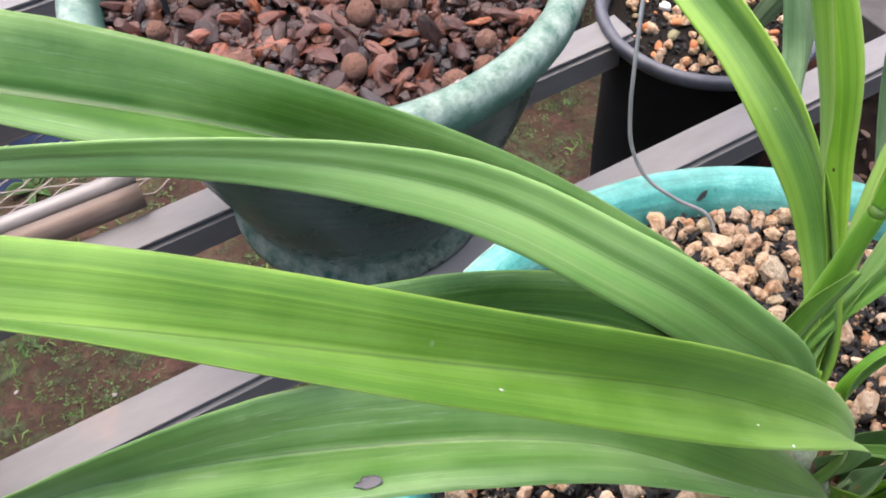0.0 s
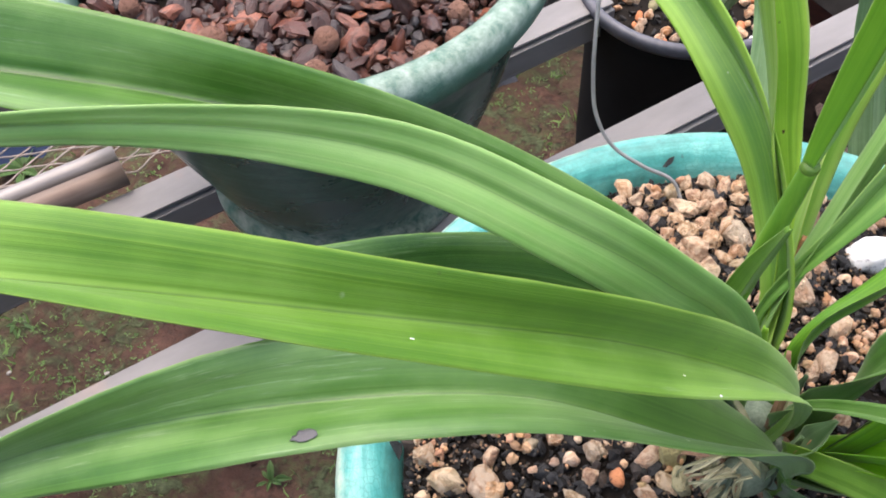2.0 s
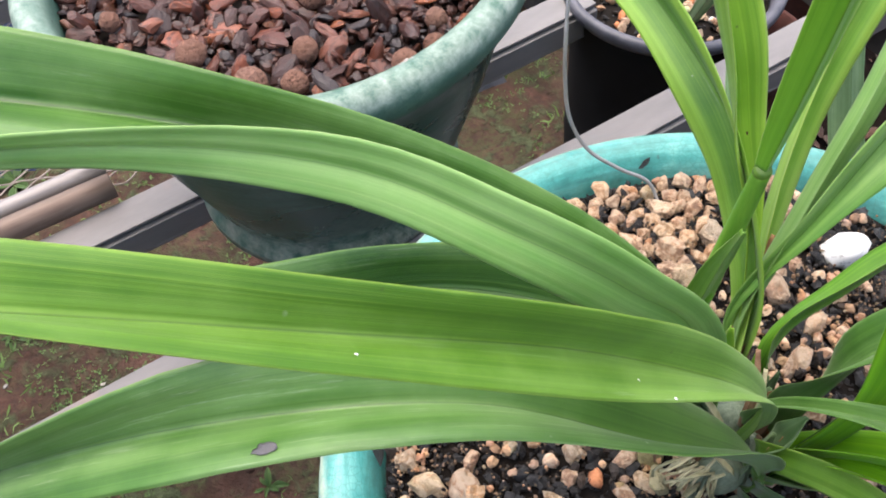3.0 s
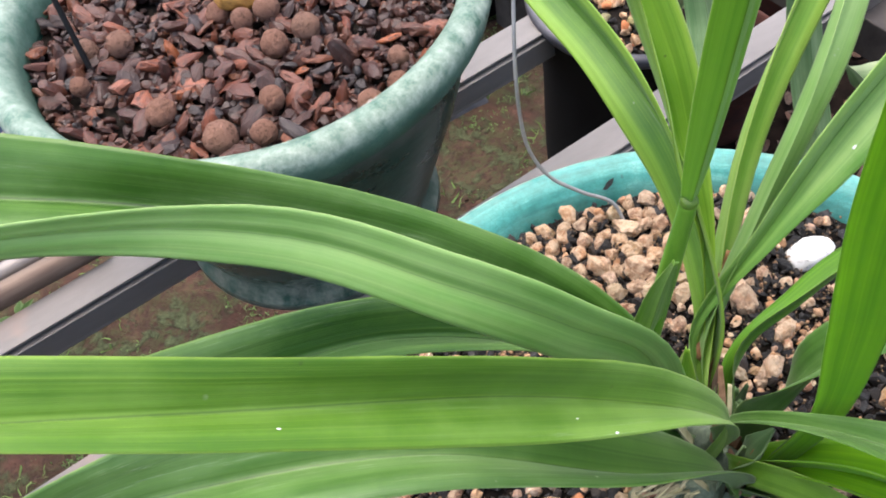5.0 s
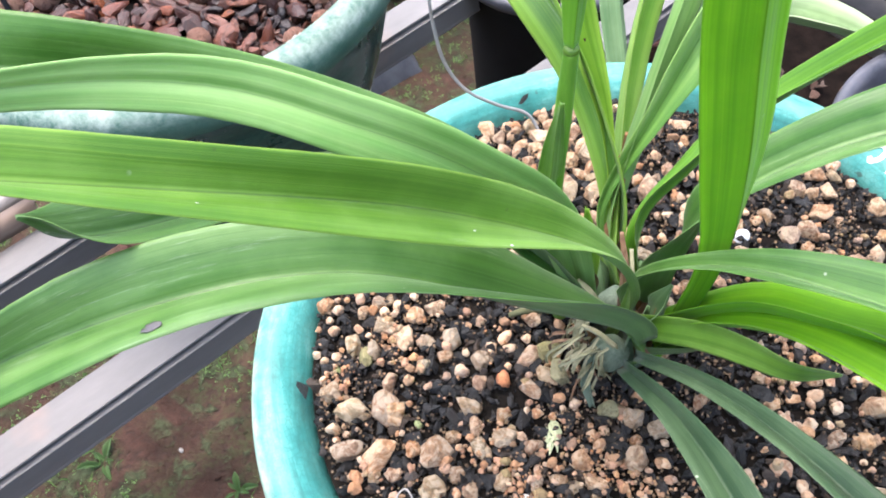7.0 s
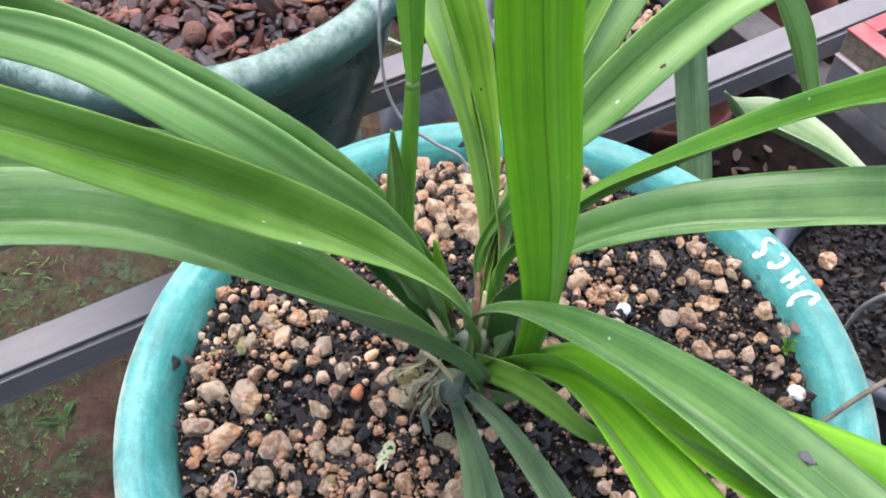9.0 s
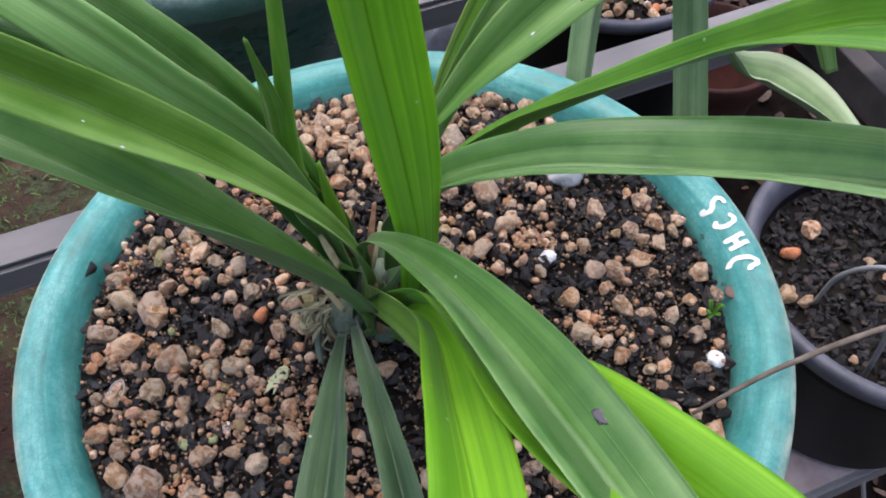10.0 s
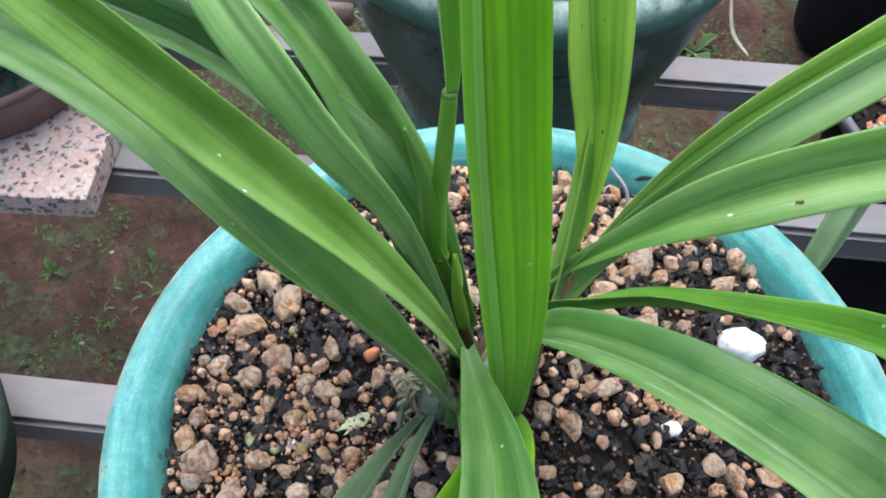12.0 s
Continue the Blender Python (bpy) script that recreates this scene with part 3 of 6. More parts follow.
def blade(name, spine, twist, width, mat, ref=(0, 0, 1), fold=0.2, tip=0.0, droop=0.3, thick=0.0006, pleat=0.05, keel=0.56, point=True, seed=0, along=46, base=0.010, clasp=0.0):
    """A strap leaf. spine: points from base to end; twist: degrees about the spine; width: half-widths; tip: length past the
    last point over which it tapers off and droops. Cross-section: a shallow V with pleats, of some thickness, folded up by clasp degrees at the base."""
    sp = np.array(spine, float)
    tw, w = np.array(twist, float), np.array(width, float)
    w[0] = min(w[0], base)
    if tip > 0:
        d = sp[-1] - sp[-2]
        d = d / np.linalg.norm(d)
        for k in (0.5, 1.0):
            sp = np.vstack([sp, spine[-1] + d * tip * k + np.array((0, 0, -droop * tip * k * k))])
        tw = np.append(tw, [tw[-1], tw[-1]])
        w = np.append(w, [w[-1] * 0.8, 0.0008 if point else w[-1] * 0.5])
    elif point:
        w[-1] = 0.0008
    s = smooth_curve(sp, along)
    a = np.radians(smooth_curve(tw, along))
    hw = np.maximum(smooth_curve(w, along), 0.0006)
    t = np.gradient(s, axis=0)
    t /= np.linalg.norm(t, axis=1)[:, None]
    side = np.cross(t, np.array(ref, float))
    side /= np.linalg.norm(side, axis=1)[:, None]
    nor = np.cross(side, t)
    sd, nn = side * np.cos(a) + nor * np.sin(a), nor * np.cos(a) - side * np.sin(a)
    run = np.concatenate([[0], np.cumsum(np.linalg.norm(np.diff(s, axis=0), axis=1))])
    across = np.linspace(-1, 1, 21)
    top = []
    for i in range(along):
        shut = radians(clasp) * math.exp(-run[i] / 0.035)
        for c in across:
            wav = noise.noise((run[i] * 22, c * 1.2, seed * 3.7)) * 0.09
            h = fold * abs(c) ** 1.15 - keel * (1 - abs(c)) ** 1.7 + pleat * math.cos(c * math.pi * 3.0) * (1 - abs(c)) * abs(c) * 2 + wav * abs(c)
            ed = 1 + 0.025 * noise.noise((run[i] * 60, c * 9, seed))
            top.append(s[i] + hw[i] * (sd[i] * c * ed * math.cos(shut) + nn[i] * (h + abs(c) * math.sin(shut))))
    top = np.array(top)
    m = len(across)
    down = top.reshape(along, m, 3) - nn[:, None, :] * thick * (1.0 - 0.6 * np.abs(across))[None, :, None]
    verts = np.vstack([top, down.reshape(-1, 3)])
    o = along * m
    faces, uvs = [], []
    uv = [(0.5 + 0.5 * across[k % m], run[(k % o) // m]) for k in range(2 * o)]
    for i in range(along - 1):
        for k in range(m - 1):
            p, q, r, u = i * m + k, i * m + k + 1, (i + 1) * m + k + 1, (i + 1) * m + k
            faces.append((p, q, r, u))
            faces.append((o + p, o + u, o + r, o + q))
        for k in (0, m - 1):
            p, u = i * m + k, (i + 1) * m + k
            faces.append((p, u, o + u, o + p) if k == 0 else (u, p, o + p, o + u))
    faces += [tuple(range(m - 1, -1, -1)) + tuple(range(o, o + m)), tuple(range(o - m, o)) + tuple(range(2 * o - 1, 2 * o - 1 - m, -1))]
    me = mesh(name, verts, faces, mat)
    lay = me.uv_layers.new(name="UVMap")
    ids = np.empty(len(me.loops), dtype=np.int32)
    me.loops.foreach_get("vertex_index", ids)
    lay.data.foreach_set("uv", np.array(uv, dtype=np.float32)[ids].ravel())
    return me


def lump(seed, rough=0.25, stretch=(1, 1, 0.8), level=2, chop=4, crumb=0.0):
    """An uneven stone of radius 1: a ball pushed in and out, with some broken faces."""
    rng = random.Random(seed)
    bm = bmesh.new()
    bmesh.ops.create_icosphere(bm, subdivisions=level, radius=1)
    cuts = []
    for _ in range(chop):
        d = Vector((rng.gauss(0, 1), rng.gauss(0, 1), rng.gauss(0, 1))).normalized()
        cuts.append((d, rng.uniform(0.6, 0.85) if chop > 8 else rng.uniform(0.58, 0.9)))
    for v in bm.verts:
        p = v.co.copy()
        k = 1 + rough * noise.noise(p * 1.6 + Vector((seed * 7.1, 0, 0))) + rough * 0.45 * noise.noise(p * 4 + Vector((0, seed * 3.3, 0))) + crumb * noise.noise(p * 9 + Vector((seed, 0, 3)))
        p = p * k
        for d, h in cuts:
            e = p.dot(d)
            if e > h:
                p -= d * (e - h) * 0.9
        v.co = Vector((p.x * stretch[0], p.y * stretch[1], p.z * stretch[2]))
    return bm


def arrays(bm):
    bm.verts.ensure_lookup_table()
    v = np.array([tuple(x.co) for x in bm.verts])
    f = [tuple(x.index for x in p.verts) for p in bm.faces]
    bm.free()
    return v, f


def chip(seed, flat=0.45, jag=0.25):
    """A sharp broken chip: a skewed, uneven box-like hull."""
    rng = random.Random(seed)
    bm = bmesh.new()
    for _ in range(11):
        p = Vector((rng.gauss(0, 1), rng.gauss(0, 1), rng.gauss(0, 1))).normalized() * rng.uniform(0.75, 1.1)
        bm.verts.new((p.x * 1.0, p.y * rng.uniform(0.55, 0.75), p.z * flat))
    res = bmesh.ops.convex_hull(bm, input=list(bm.verts))
    gone = [g for g in res["geom_interior"] if isinstance(g, bmesh.types.BMVert)]
    bmesh.ops.delete(bm, geom=gone, context="VERTS")
    return bm


def scatter(name, shapes, spots, mat, smooth=False):
    """Many small pieces joined into one mesh. spots: place, turn and size of each."""
    verts, faces, o = [], [], 0
    for k, (x, y, z, size, turn) in enumerate(spots):
        v, f = shapes[k % len(shapes)]
        r = np.array(turn.to_matrix()) * size
        verts.append(v @ r.T + np.array((x, y, z)))
        faces += [tuple(i + o for i in p) for p in f]
        o += len(v)
    return mesh(name, np.vstack(verts), faces, mat, smooth)


def tilt(rng, lean=0.5):
    return Euler((rng.gauss(0, lean), rng.gauss(0, lean), rng.uniform(0, 6.283)))


def box(x0, x1, y0, y1, z0, z1, bevel=0.002, segs=2):
    bm = bmesh.new()
    bmesh.ops.create_cube(bm, size=1)
    for v in bm.verts:
        v.co = Vector(((x0 + x1) / 2 + v.co.x * (x1 - x0), (y0 + y1) / 2 + v.co.y * (y1 - y0), (z0 + z1) / 2 + v.co.z * (z1 - z0)))
    if bevel:
        bmesh.ops.bevel(bm, geom=list(bm.edges), offset=bevel, segments=segs, affect="EDGES", profile=0.5)
    return bm


# ---- ground ----
GROUND = -0.70
ALONG, ACROSS = Vector((0.7071, 0.7071, 0)), Vector((-0.7071, 0.7071, 0))


def bench(s, n, z=0.0):
    """A place on the bench: s along the rails, n across them."""
    return ALONG * s + ACROSS * n + Vector((0, 0, z))


def ground_height(x, y):
    return 0.022 * noise.noise((x * 2.3, y * 2.3, 0)) + 0.010 * noise.noise((x * 9, y * 9, 4)) + 0.004 * noise.noise((x * 30, y * 30, 9))


def build_ground():
    edges = [-400, -60, -12, -4] + [-2.6 + 5.2 * i / 170 for i in range(171)] + [4, 12, 60, 400]
    n = len(edges)
    verts = [(x, y, GROUND + (ground_height(x, y) if abs(x) < 3 and abs(y) < 3 else 0)) for y in edges for x in edges]
    faces = [(j * n + i, j * n + i + 1, (j + 1) * n + i + 1, (j + 1) * n + i) for j in range(n - 1) for i in range(n - 1)]
    return tagged(new("ground", mesh("ground", verts, faces, EARTH)), "bare red-brown earth with patches of moss", "ground", kind="structure")


build_ground()


# ---- bench of steel rails ----
def build_rails():
    turn = pose(0, 0, 0, 0, 0, 45)
    def plates(end):
        return (("top_flange", box(-1.7, end, -0.0165, 0.0165, -0.003, 0, 0.0009, 2)), ("web", box(-1.7, end, -0.0135, -0.0105, -0.0065, -0.003, 0)), ("ledge", box(-1.7, end, -0.0198, -0.0105, -0.0095, -0.0065, 0.0009, 2)),
                ("skirt", box(-1.7, end, -0.0192, -0.0166, -0.0315, -0.0095, 0)), ("bottom_flange", box(-1.7, end, -0.0195, 0.0150, -0.035, -0.0315, 0.0009, 2)))

    whole, short = [[(name, finish(name, bm, STEEL, False)) for name, bm in plates(end)] for end in (1.7, 0.325)]
    for n in (-0.056, 0.112, 0.352, 0.518, 0.745, 0.905):
        ob = thing("steel_rail", "weathered grey steel channel rail of the bench", "rail", group="bench rails")
        ob.matrix_basis = Matrix.Translation(bench(0.0, n, -0.25)) @ turn
        # one rail stops short at the tall black pot
        for name, data in short if n == 0.518 else whole:
            part(name, data, ob)
        if n < 0:
            part("paint_patch", finish("paint_patch", box(0.20, 0.62, -0.0155, 0.0155, 0.0005, 0.0012, 0.0003, 1), PINK_PAINT, False), ob, "flaking pink-white paint")
    for s in (-1.1, 0.60):
        beam = thing("bench_trestle", "steel cross beam with legs, flaking red paint on top", "trestle", group="bench trestles")
        beam.matrix_basis = Matrix.Translation(bench(s, 0.42, -0.285)) @ turn
        part("beam", finish("beam", box(-0.025, 0.025, -0.62, 0.62, -0.045, 0.0), DARK_STEEL, False), beam)
        for y in (-0.55, 0.55):
            part("leg", finish("leg", box(-0.022, 0.022, y - 0.022, y + 0.022, GROUND + 0.27, -0.0455), DARK_STEEL, False), beam)
    cap = thing("painted_frame", "angle-iron frame with flaking red paint on a steel bar", "metal frame")
    cap.matrix_basis = Matrix.Translation(bench(0.58, -0.03, -0.2495)) @ turn
    part("steel_bar", finish("steel_bar", box(-0.02, 0.02, -0.36, 0.309, 0, 0.034, 0.002), STEEL, False), cap, "grey steel bar")
    part("edge_strip", finish("edge_strip", box(-0.0215, 0.0, -0.36, 0.309, 0.0345, 0.0365, 0.0006, 1), PINK_PAINT, False), cap, "thin pale edge strip")
    part("side_plate", finish("side_plate", box(-0.016, -0.012, -0.36, 0.309, 0.037, 0.0615, 0.0006, 1), WOOD, False), cap, "bare rusty brown side")
    part("top_flange", finish("top_flange", box(-0.017, 0.004, -0.36, 0.310, 0.062, 0.065, 0.0008, 2), RED_PAINT, False), cap, "faded red paint")
    part("end_plate", finish("end_plate", box(-0.011, 0.5, 0.305, 0.309, 0.037, 0.0615, 0.0006, 1), WOOD, False), cap, "bare rusty brown side")
    part("end_flange", finish("end_flange", box(0.0045, 0.5, 0.292, 0.310, 0.062, 0.065, 0.0008, 2), RED_PAINT, False), cap, "faded red paint")
    for y0, y1 in ((0.155, 0.235), (0.02, 0.12), (-0.20, -0.05), (-0.34, -0.24)):
        part("paint_patch", finish("paint_patch", box(-0.0165, 0.0035, y0, y1, 0.0654, 0.0659, 0.0002, 1), PINK_PAINT, False), cap, "flaking pink-white paint")
    for n, r, mat, label, deg in ((0.547, 0.0115, RUSTY_TUBE, "rusty brown steel tube lying along a rail", 43), (0.574, 0.009, GREY_TUBE, "thin grey tube lying along a rail", 43.5)):
        t = thing("loose_tube", label, "tube", group="loose tubes", data=tube("loose_tube", [(-0.75, 0, 0), (-0.3, 0.0008, 0), (0.03, 0, 0)], r, mat, 24, 16))
        t.matrix_basis = Matrix.Translation(bench(-0.2, n, -0.25 + r)) @ pose(0, 0, 0, 0, 0, deg)


build_rails()

# ---- glazed pots ----
POT = Vector((-0.012, 0.026, 0))
RIM = [(0.1765, -0.038), (0.1780, -0.030), (0.1775, -0.018), (0.1755, -0.011), (0.1715, -0.0065), (0.165, -0.0055), (0.158, -0.009), (0.1525, -0.0155), (0.149, -0.026)]


def rim_height(r):
    return float(np.interp(r, [p[0] for p in RIM[:2:-1]], [p[1] for p in RIM[:2:-1]]))


STROKES = {"J": [[(1.0, 13.2), (3.0, 12.2), (4.0, 9.0), (2.6, 4.6), (0.6, 1.6), (-0.8, 0.2)], [(-0.8, 0.2), (-2.0, 2.6), (-2.8, 5.2), (-4.4, 5.4)]],
           "H": [[(-2.6, 10.4), (-2.2, 5.4), (-1.4, 0.8)], [(2.2, 11.2), (2.5, 6.0), (3.2, 1.2)], [(-2.2, 6.6), (0.2, 6.4), (2.4, 7.2)]],
           "C": [[(2.6, 9.4), (0.6, 10.6), (-1.6, 8.6), (-2.2, 5.6), (-1.2, 2.6), (1.0, 1.4), (3.2, 3.2)]],
           "S": [[(1.6, 11.6), (-0.6, 11.8), (-1.6, 9.6), (-0.4, 7.4), (1.8, 6.2), (3.0, 3.6), (1.8, 1.2), (-1.0, 1.2)]]}


def letter(ch, angle, parent):
    """One brush-painted letter lying on the rim, to be read from outside; strokes in millimetres, of uneven breadth."""
    bm = bmesh.new()
    for n, line in enumerate(STROKES[ch]):
        pts = smooth_curve([(x / 1000, y / 1000, 0) for x, y in line], 26)
        run = np.gradient(pts, axis=0)
        run /= np.linalg.norm(run, axis=1)[:, None]
        rows = []
        for k, (p, d) in enumerate(zip(pts, run)):
            half = 0.00122 * (1 + 0.3 * noise.noise((k * 0.3, n, ord(ch)))) * (0.65 if k in (0, 25) else 1.0)
            side = np.array((-d[1], d[0], 0)) * half
            rows.append((bm.verts.new(p + side), bm.verts.new(p), bm.verts.new(p - side)))
        for a, b in zip(rows, rows[1:]):
            for u in (0, 1):
                bm.faces.new((a[u], b[u], b[u + 1], a[u + 1]))
    a0 = radians(angle)
    for v in bm.verts:
        r = 0.1685 - v.co.y * 0.98
        a = a0 + v.co.x / 0.162
        v.co = Vector((r * math.cos(a), r * math.sin(a), rim_height(r) + 0.0007))
    part("letter", finish("letter", bm, WHITE_PAINT, False), parent, "white hand-painted letter")


def build_teal_pot():
    pot = thing("glazed_pot", "round turquoise glazed pot with white hand lettering on its rim", "flower pot", POT)
    wall = [(0.095, -0.247), (0.104, -0.25), (0.110, -0.246), (0.112, -0.235), (0.118, -0.20), (0.132, -0.15), (0.148, -0.10), (0.158, -0.065), (0.162, -0.045), (0.168, -0.040), (0.1765, -0.038)]
    part("body", lathe("body", wall, TEAL, wobble=0.006, wear=[0.3] * len(wall)), pot)
    wear = [0.2, 0.35, 0.8, 1.0, 0.25, 0.0, 0.0, 0.1, 0.1]
    rim = part("rim", lathe("rim", RIM, TEAL, 144, 0.004, wear), pot)
    inner = [(0.149, -0.026), (0.147, -0.06), (0.12, -0.16), (0.09, -0.236), (0.0005, -0.24)]
    part("lining", lathe("lining", inner, TEAL), pot)
    part("foot", lathe("foot", [(0.0005, -0.243), (0.095, -0.247)], TEAL), pot)
    for ch, angle in (("J", 31.2), ("H", 35.6), ("C", 39.9), ("S", 43.7)):
        letter(ch, angle, rim)
    blot = lump(91, 0.2, (1, 1, 0.12))
    bmesh.ops.scale(blot, vec=(0.004, 0.004, 0.004), verts=list(blot.verts))
    a = radians(27.3)
    part("glaze_blemish", finish("glaze_blemish", blot, TERRACOTTA), rim, "small brown blemish", Matrix.Translation((0.1545 * math.cos(a), 0.1545 * math.sin(a), rim_height(0.1545))))


build_teal_pot()
GPOT = Vector((-0.327, 0.331, 0))


def build_green_pot(at, label, size=1.0):
    pot = thing("glazed_pot", label, "flower pot", at)
    pot.scale = (size, size, size)
    rim = [(0.1700, -0.040), (0.1745, -0.032), (0.1770, -0.022), (0.1765, -0.014), (0.172, -0.008), (0.164, -0.0075), (0.157, -0.012), (0.1535, -0.021), (0.152, -0.035)]
    wall = [(0.090, -0.246), (0.108, -0.25), (0.114, -0.247), (0.1135, -0.238), (0.106, -0.228), (0.113, -0.205), (0.128, -0.16), (0.143, -0.115), (0.155, -0.07), (0.161, -0.048), (0.1700, -0.040)]
    part("body", lathe("body", wall, GREEN, wobble=0.008, wear=[0.6, 1.0, 1.0, 0.8, 0.7, 0.3, 0.05, 0.1, 0.1, 0.1, 0.3], seed=4), pot)
    part("rim", lathe("rim", rim, GREEN_RIM, 144, 0.006, [0.0, 0.0, 0.2, 1.0, 0.8, 0.7, 0.5, 0.2, 0.0], seed=4), pot)
    part("lining", lathe("lining", [(0.152, -0.035), (0.148, -0.07), (0.11, -0.18), (0.08, -0.236), (0.0005, -0.24)], GREEN), pot)
    part("foot", lathe("foot", [(0.0005, -0.243), (0.090, -0.246)], GREEN), pot)
    return pot


near_pot = build_green_pot(GPOT, "dark green glazed pot with a pale worn rim on the rails")
for turn, size in ((-41.5, 0.0022), (-39.9, 0.0014), (-43.0, 0.0012)):
    fleck = lump(int(93 + turn), 0.35, (1, 0.55, 0.12), 2, 0)
    part("glaze_chip", finish("glaze_chip", fleck, LITTER), near_pot, "small white glaze chip", Matrix.LocRotScale((0.1585 * math.cos(radians(turn)), 0.1585 * math.sin(radians(turn)), -0.0108), Euler((0, -0.5, radians(turn + 90))), (size, size, size)))

# ---- pumice and charcoal potting mix ----
MARKED = [(-68, -4, 4.2), (-82, -17, 5.0), (-134, -36, 6.4), (-120, -39, 6.6), (-119, -18, 6.8), (-93, 16, 5.4), (62, 77, 5.4), (-85, 152, 5.6), (-55, 143, 6.3), (-49, 117, 7.2),
          (4, 152, 6.0), (-135, -19, 7.0), (-116, -21, 5.5), (-94, -37, 6.6), (-95, -52, 5.9), (-88, -30, 3.3), (-105, -36, 4.0), (-97, -80, 5.1), (-91, -89, 5.1), (-76, -89, 7.5),
          (-76, -60, 3.2), (-53, -49, 3.5), (-55, -88, 6.1), (-72, -98, 5.0), (-39, -81, 3.6), (-37, -50, 3.1), (-58, 6, 5.3), (-48, -3, 4.5), (-67, -20, 3.2)]
MARKED_2 = [(-129, 11, 4.3), (-124, 23, 5.7), (-49, -78, 3.1), (-84, 106, 5.3), (-96, 107, 4.6), (-81, 92, 5.2), (-34, 134, 5.3), (-17, 93, 4.2), (-1, 101, 7.5), (10, 66, 6.1),
            (53, 90, 3.8), (71, 81, 5.4), (70, 71, 3.3), (57, 58, 5.9), (68, 43, 5.8), (80, 64, 5.3), (87, 39, 4.4), (71, 131, 5.8), (90, 119, 4.2), (86, 108, 4.2),
            (108, 100, 4.8), (102, 71, 4.6), (108, 83, 3.8), (115, 67, 4.0), (122, 52, 3.2), (52, 113, 5.6), (2, 35, 5.0), (13, 41, 5.0), (5, 60, 4.4), (-5, 61, 4.5)]
MARKED_3 = [(40, 66, 3.8), (46, 42, 3.7), (9, 117, 4.0), (-20, 155, 4.0), (-29, 128, 7.0), (-21, 141, 4.9), (40, 30, 3.6), (-13, -21, 5.4), (22, 20, 3.6), (-91, 128, 4.9),
            (-75, 134, 4.9), (-70, 147, 4.3), (-67, 116, 6.1), (-48, 105, 4.7), (-41, 141, 2.8), (-10, 157, 3.6), (-41, 101, 5.0)]
SPECIAL = [(31, 132, 8.4, "white"), (40, 75, 3.6, "white"), (-57, -55, 1.9, "white"), (126, 58, 4.0, "white"), (-70, -68, 2.8, "green"), (-104, -24, 2.4, "green"), (-49, 9, 5.4, "moss"), (-44, -2, 5.6, "moss"), (-23, -17, 5.2, "moss"), (-145, 3, 2.4, "green"), (-132, 8, 4.2, "moss"), (-46, -28, 4.6, "flake"), (-60, -62, 2.6, "green")]


def bed_height(x, y, edge=0.15, top=0.002, drop=0.016):
    r = math.hypot(x, y)
    return top - drop * (r / edge) ** 2 + 0.0025 * noise.noise((x * 45, y * 45, 2.0))


def bed_mesh(name, radius, height, mat, rings=26, seg=90):
    verts, faces = [(0, 0, height(0, 0))], []
    for j in range(1, rings + 1):
        for i in range(seg):
            a, r = 2 * math.pi * i / seg, radius * j / rings
            x, y = r * math.cos(a), r * math.sin(a)
            verts.append((x, y, height(x, y)))
    for i in range(seg):
        faces.append((0, 1 + i, 1 + (i + 1) % seg))
        for j in range(rings - 1):
            p, q = 1 + j * seg + i, 1 + j * seg + (i + 1) % seg
            faces.append((p, p + seg, q + seg, q))
    return mesh(name, verts, faces, mat)


BROWNS = [finish("pebble", lump(s + 400, 0.4, (1, random.Random(s).uniform(0.75, 0.98), random.Random(s + 50).uniform(0.75, 0.98)), 3, 12, 0.36), BROWN_PEBBLE, False) for s in range(8)]
STONES = [finish("pebble", lump(s, 0.38, (1, random.Random(s).uniform(0.75, 0.98), random.Random(s + 50).uniform(0.75, 0.98)), 3, 12, 0.32), PEBBLE, False) for s in range(16)]
WHITES = [finish("pebble", lump(s, 0.3, (1, 0.95, 0.92), 3, 0, 0.03), WHITE_STONE) for s in (20, 21)]
GREENS = [finish("pebble", lump(22, 0.2, (1, 0.9, 0.7), 2, 3), GREEN_STONE)]
MOSSY = [finish("pebble", lump(24, 0.3, (1, 0.88, 0.8), 3, 8, 0.1), OLIVE_STONE, False)]
FLAKE = [finish("pebble", lump(25, 0.7, (1.3, 0.6, 0.3), 3, 4, 0.2), LICHEN_STONE, False)]
REDS = [finish("pebble", lump(23, 0.3, (1, 0.8, 0.7), 2, 5), RED_STONE)]


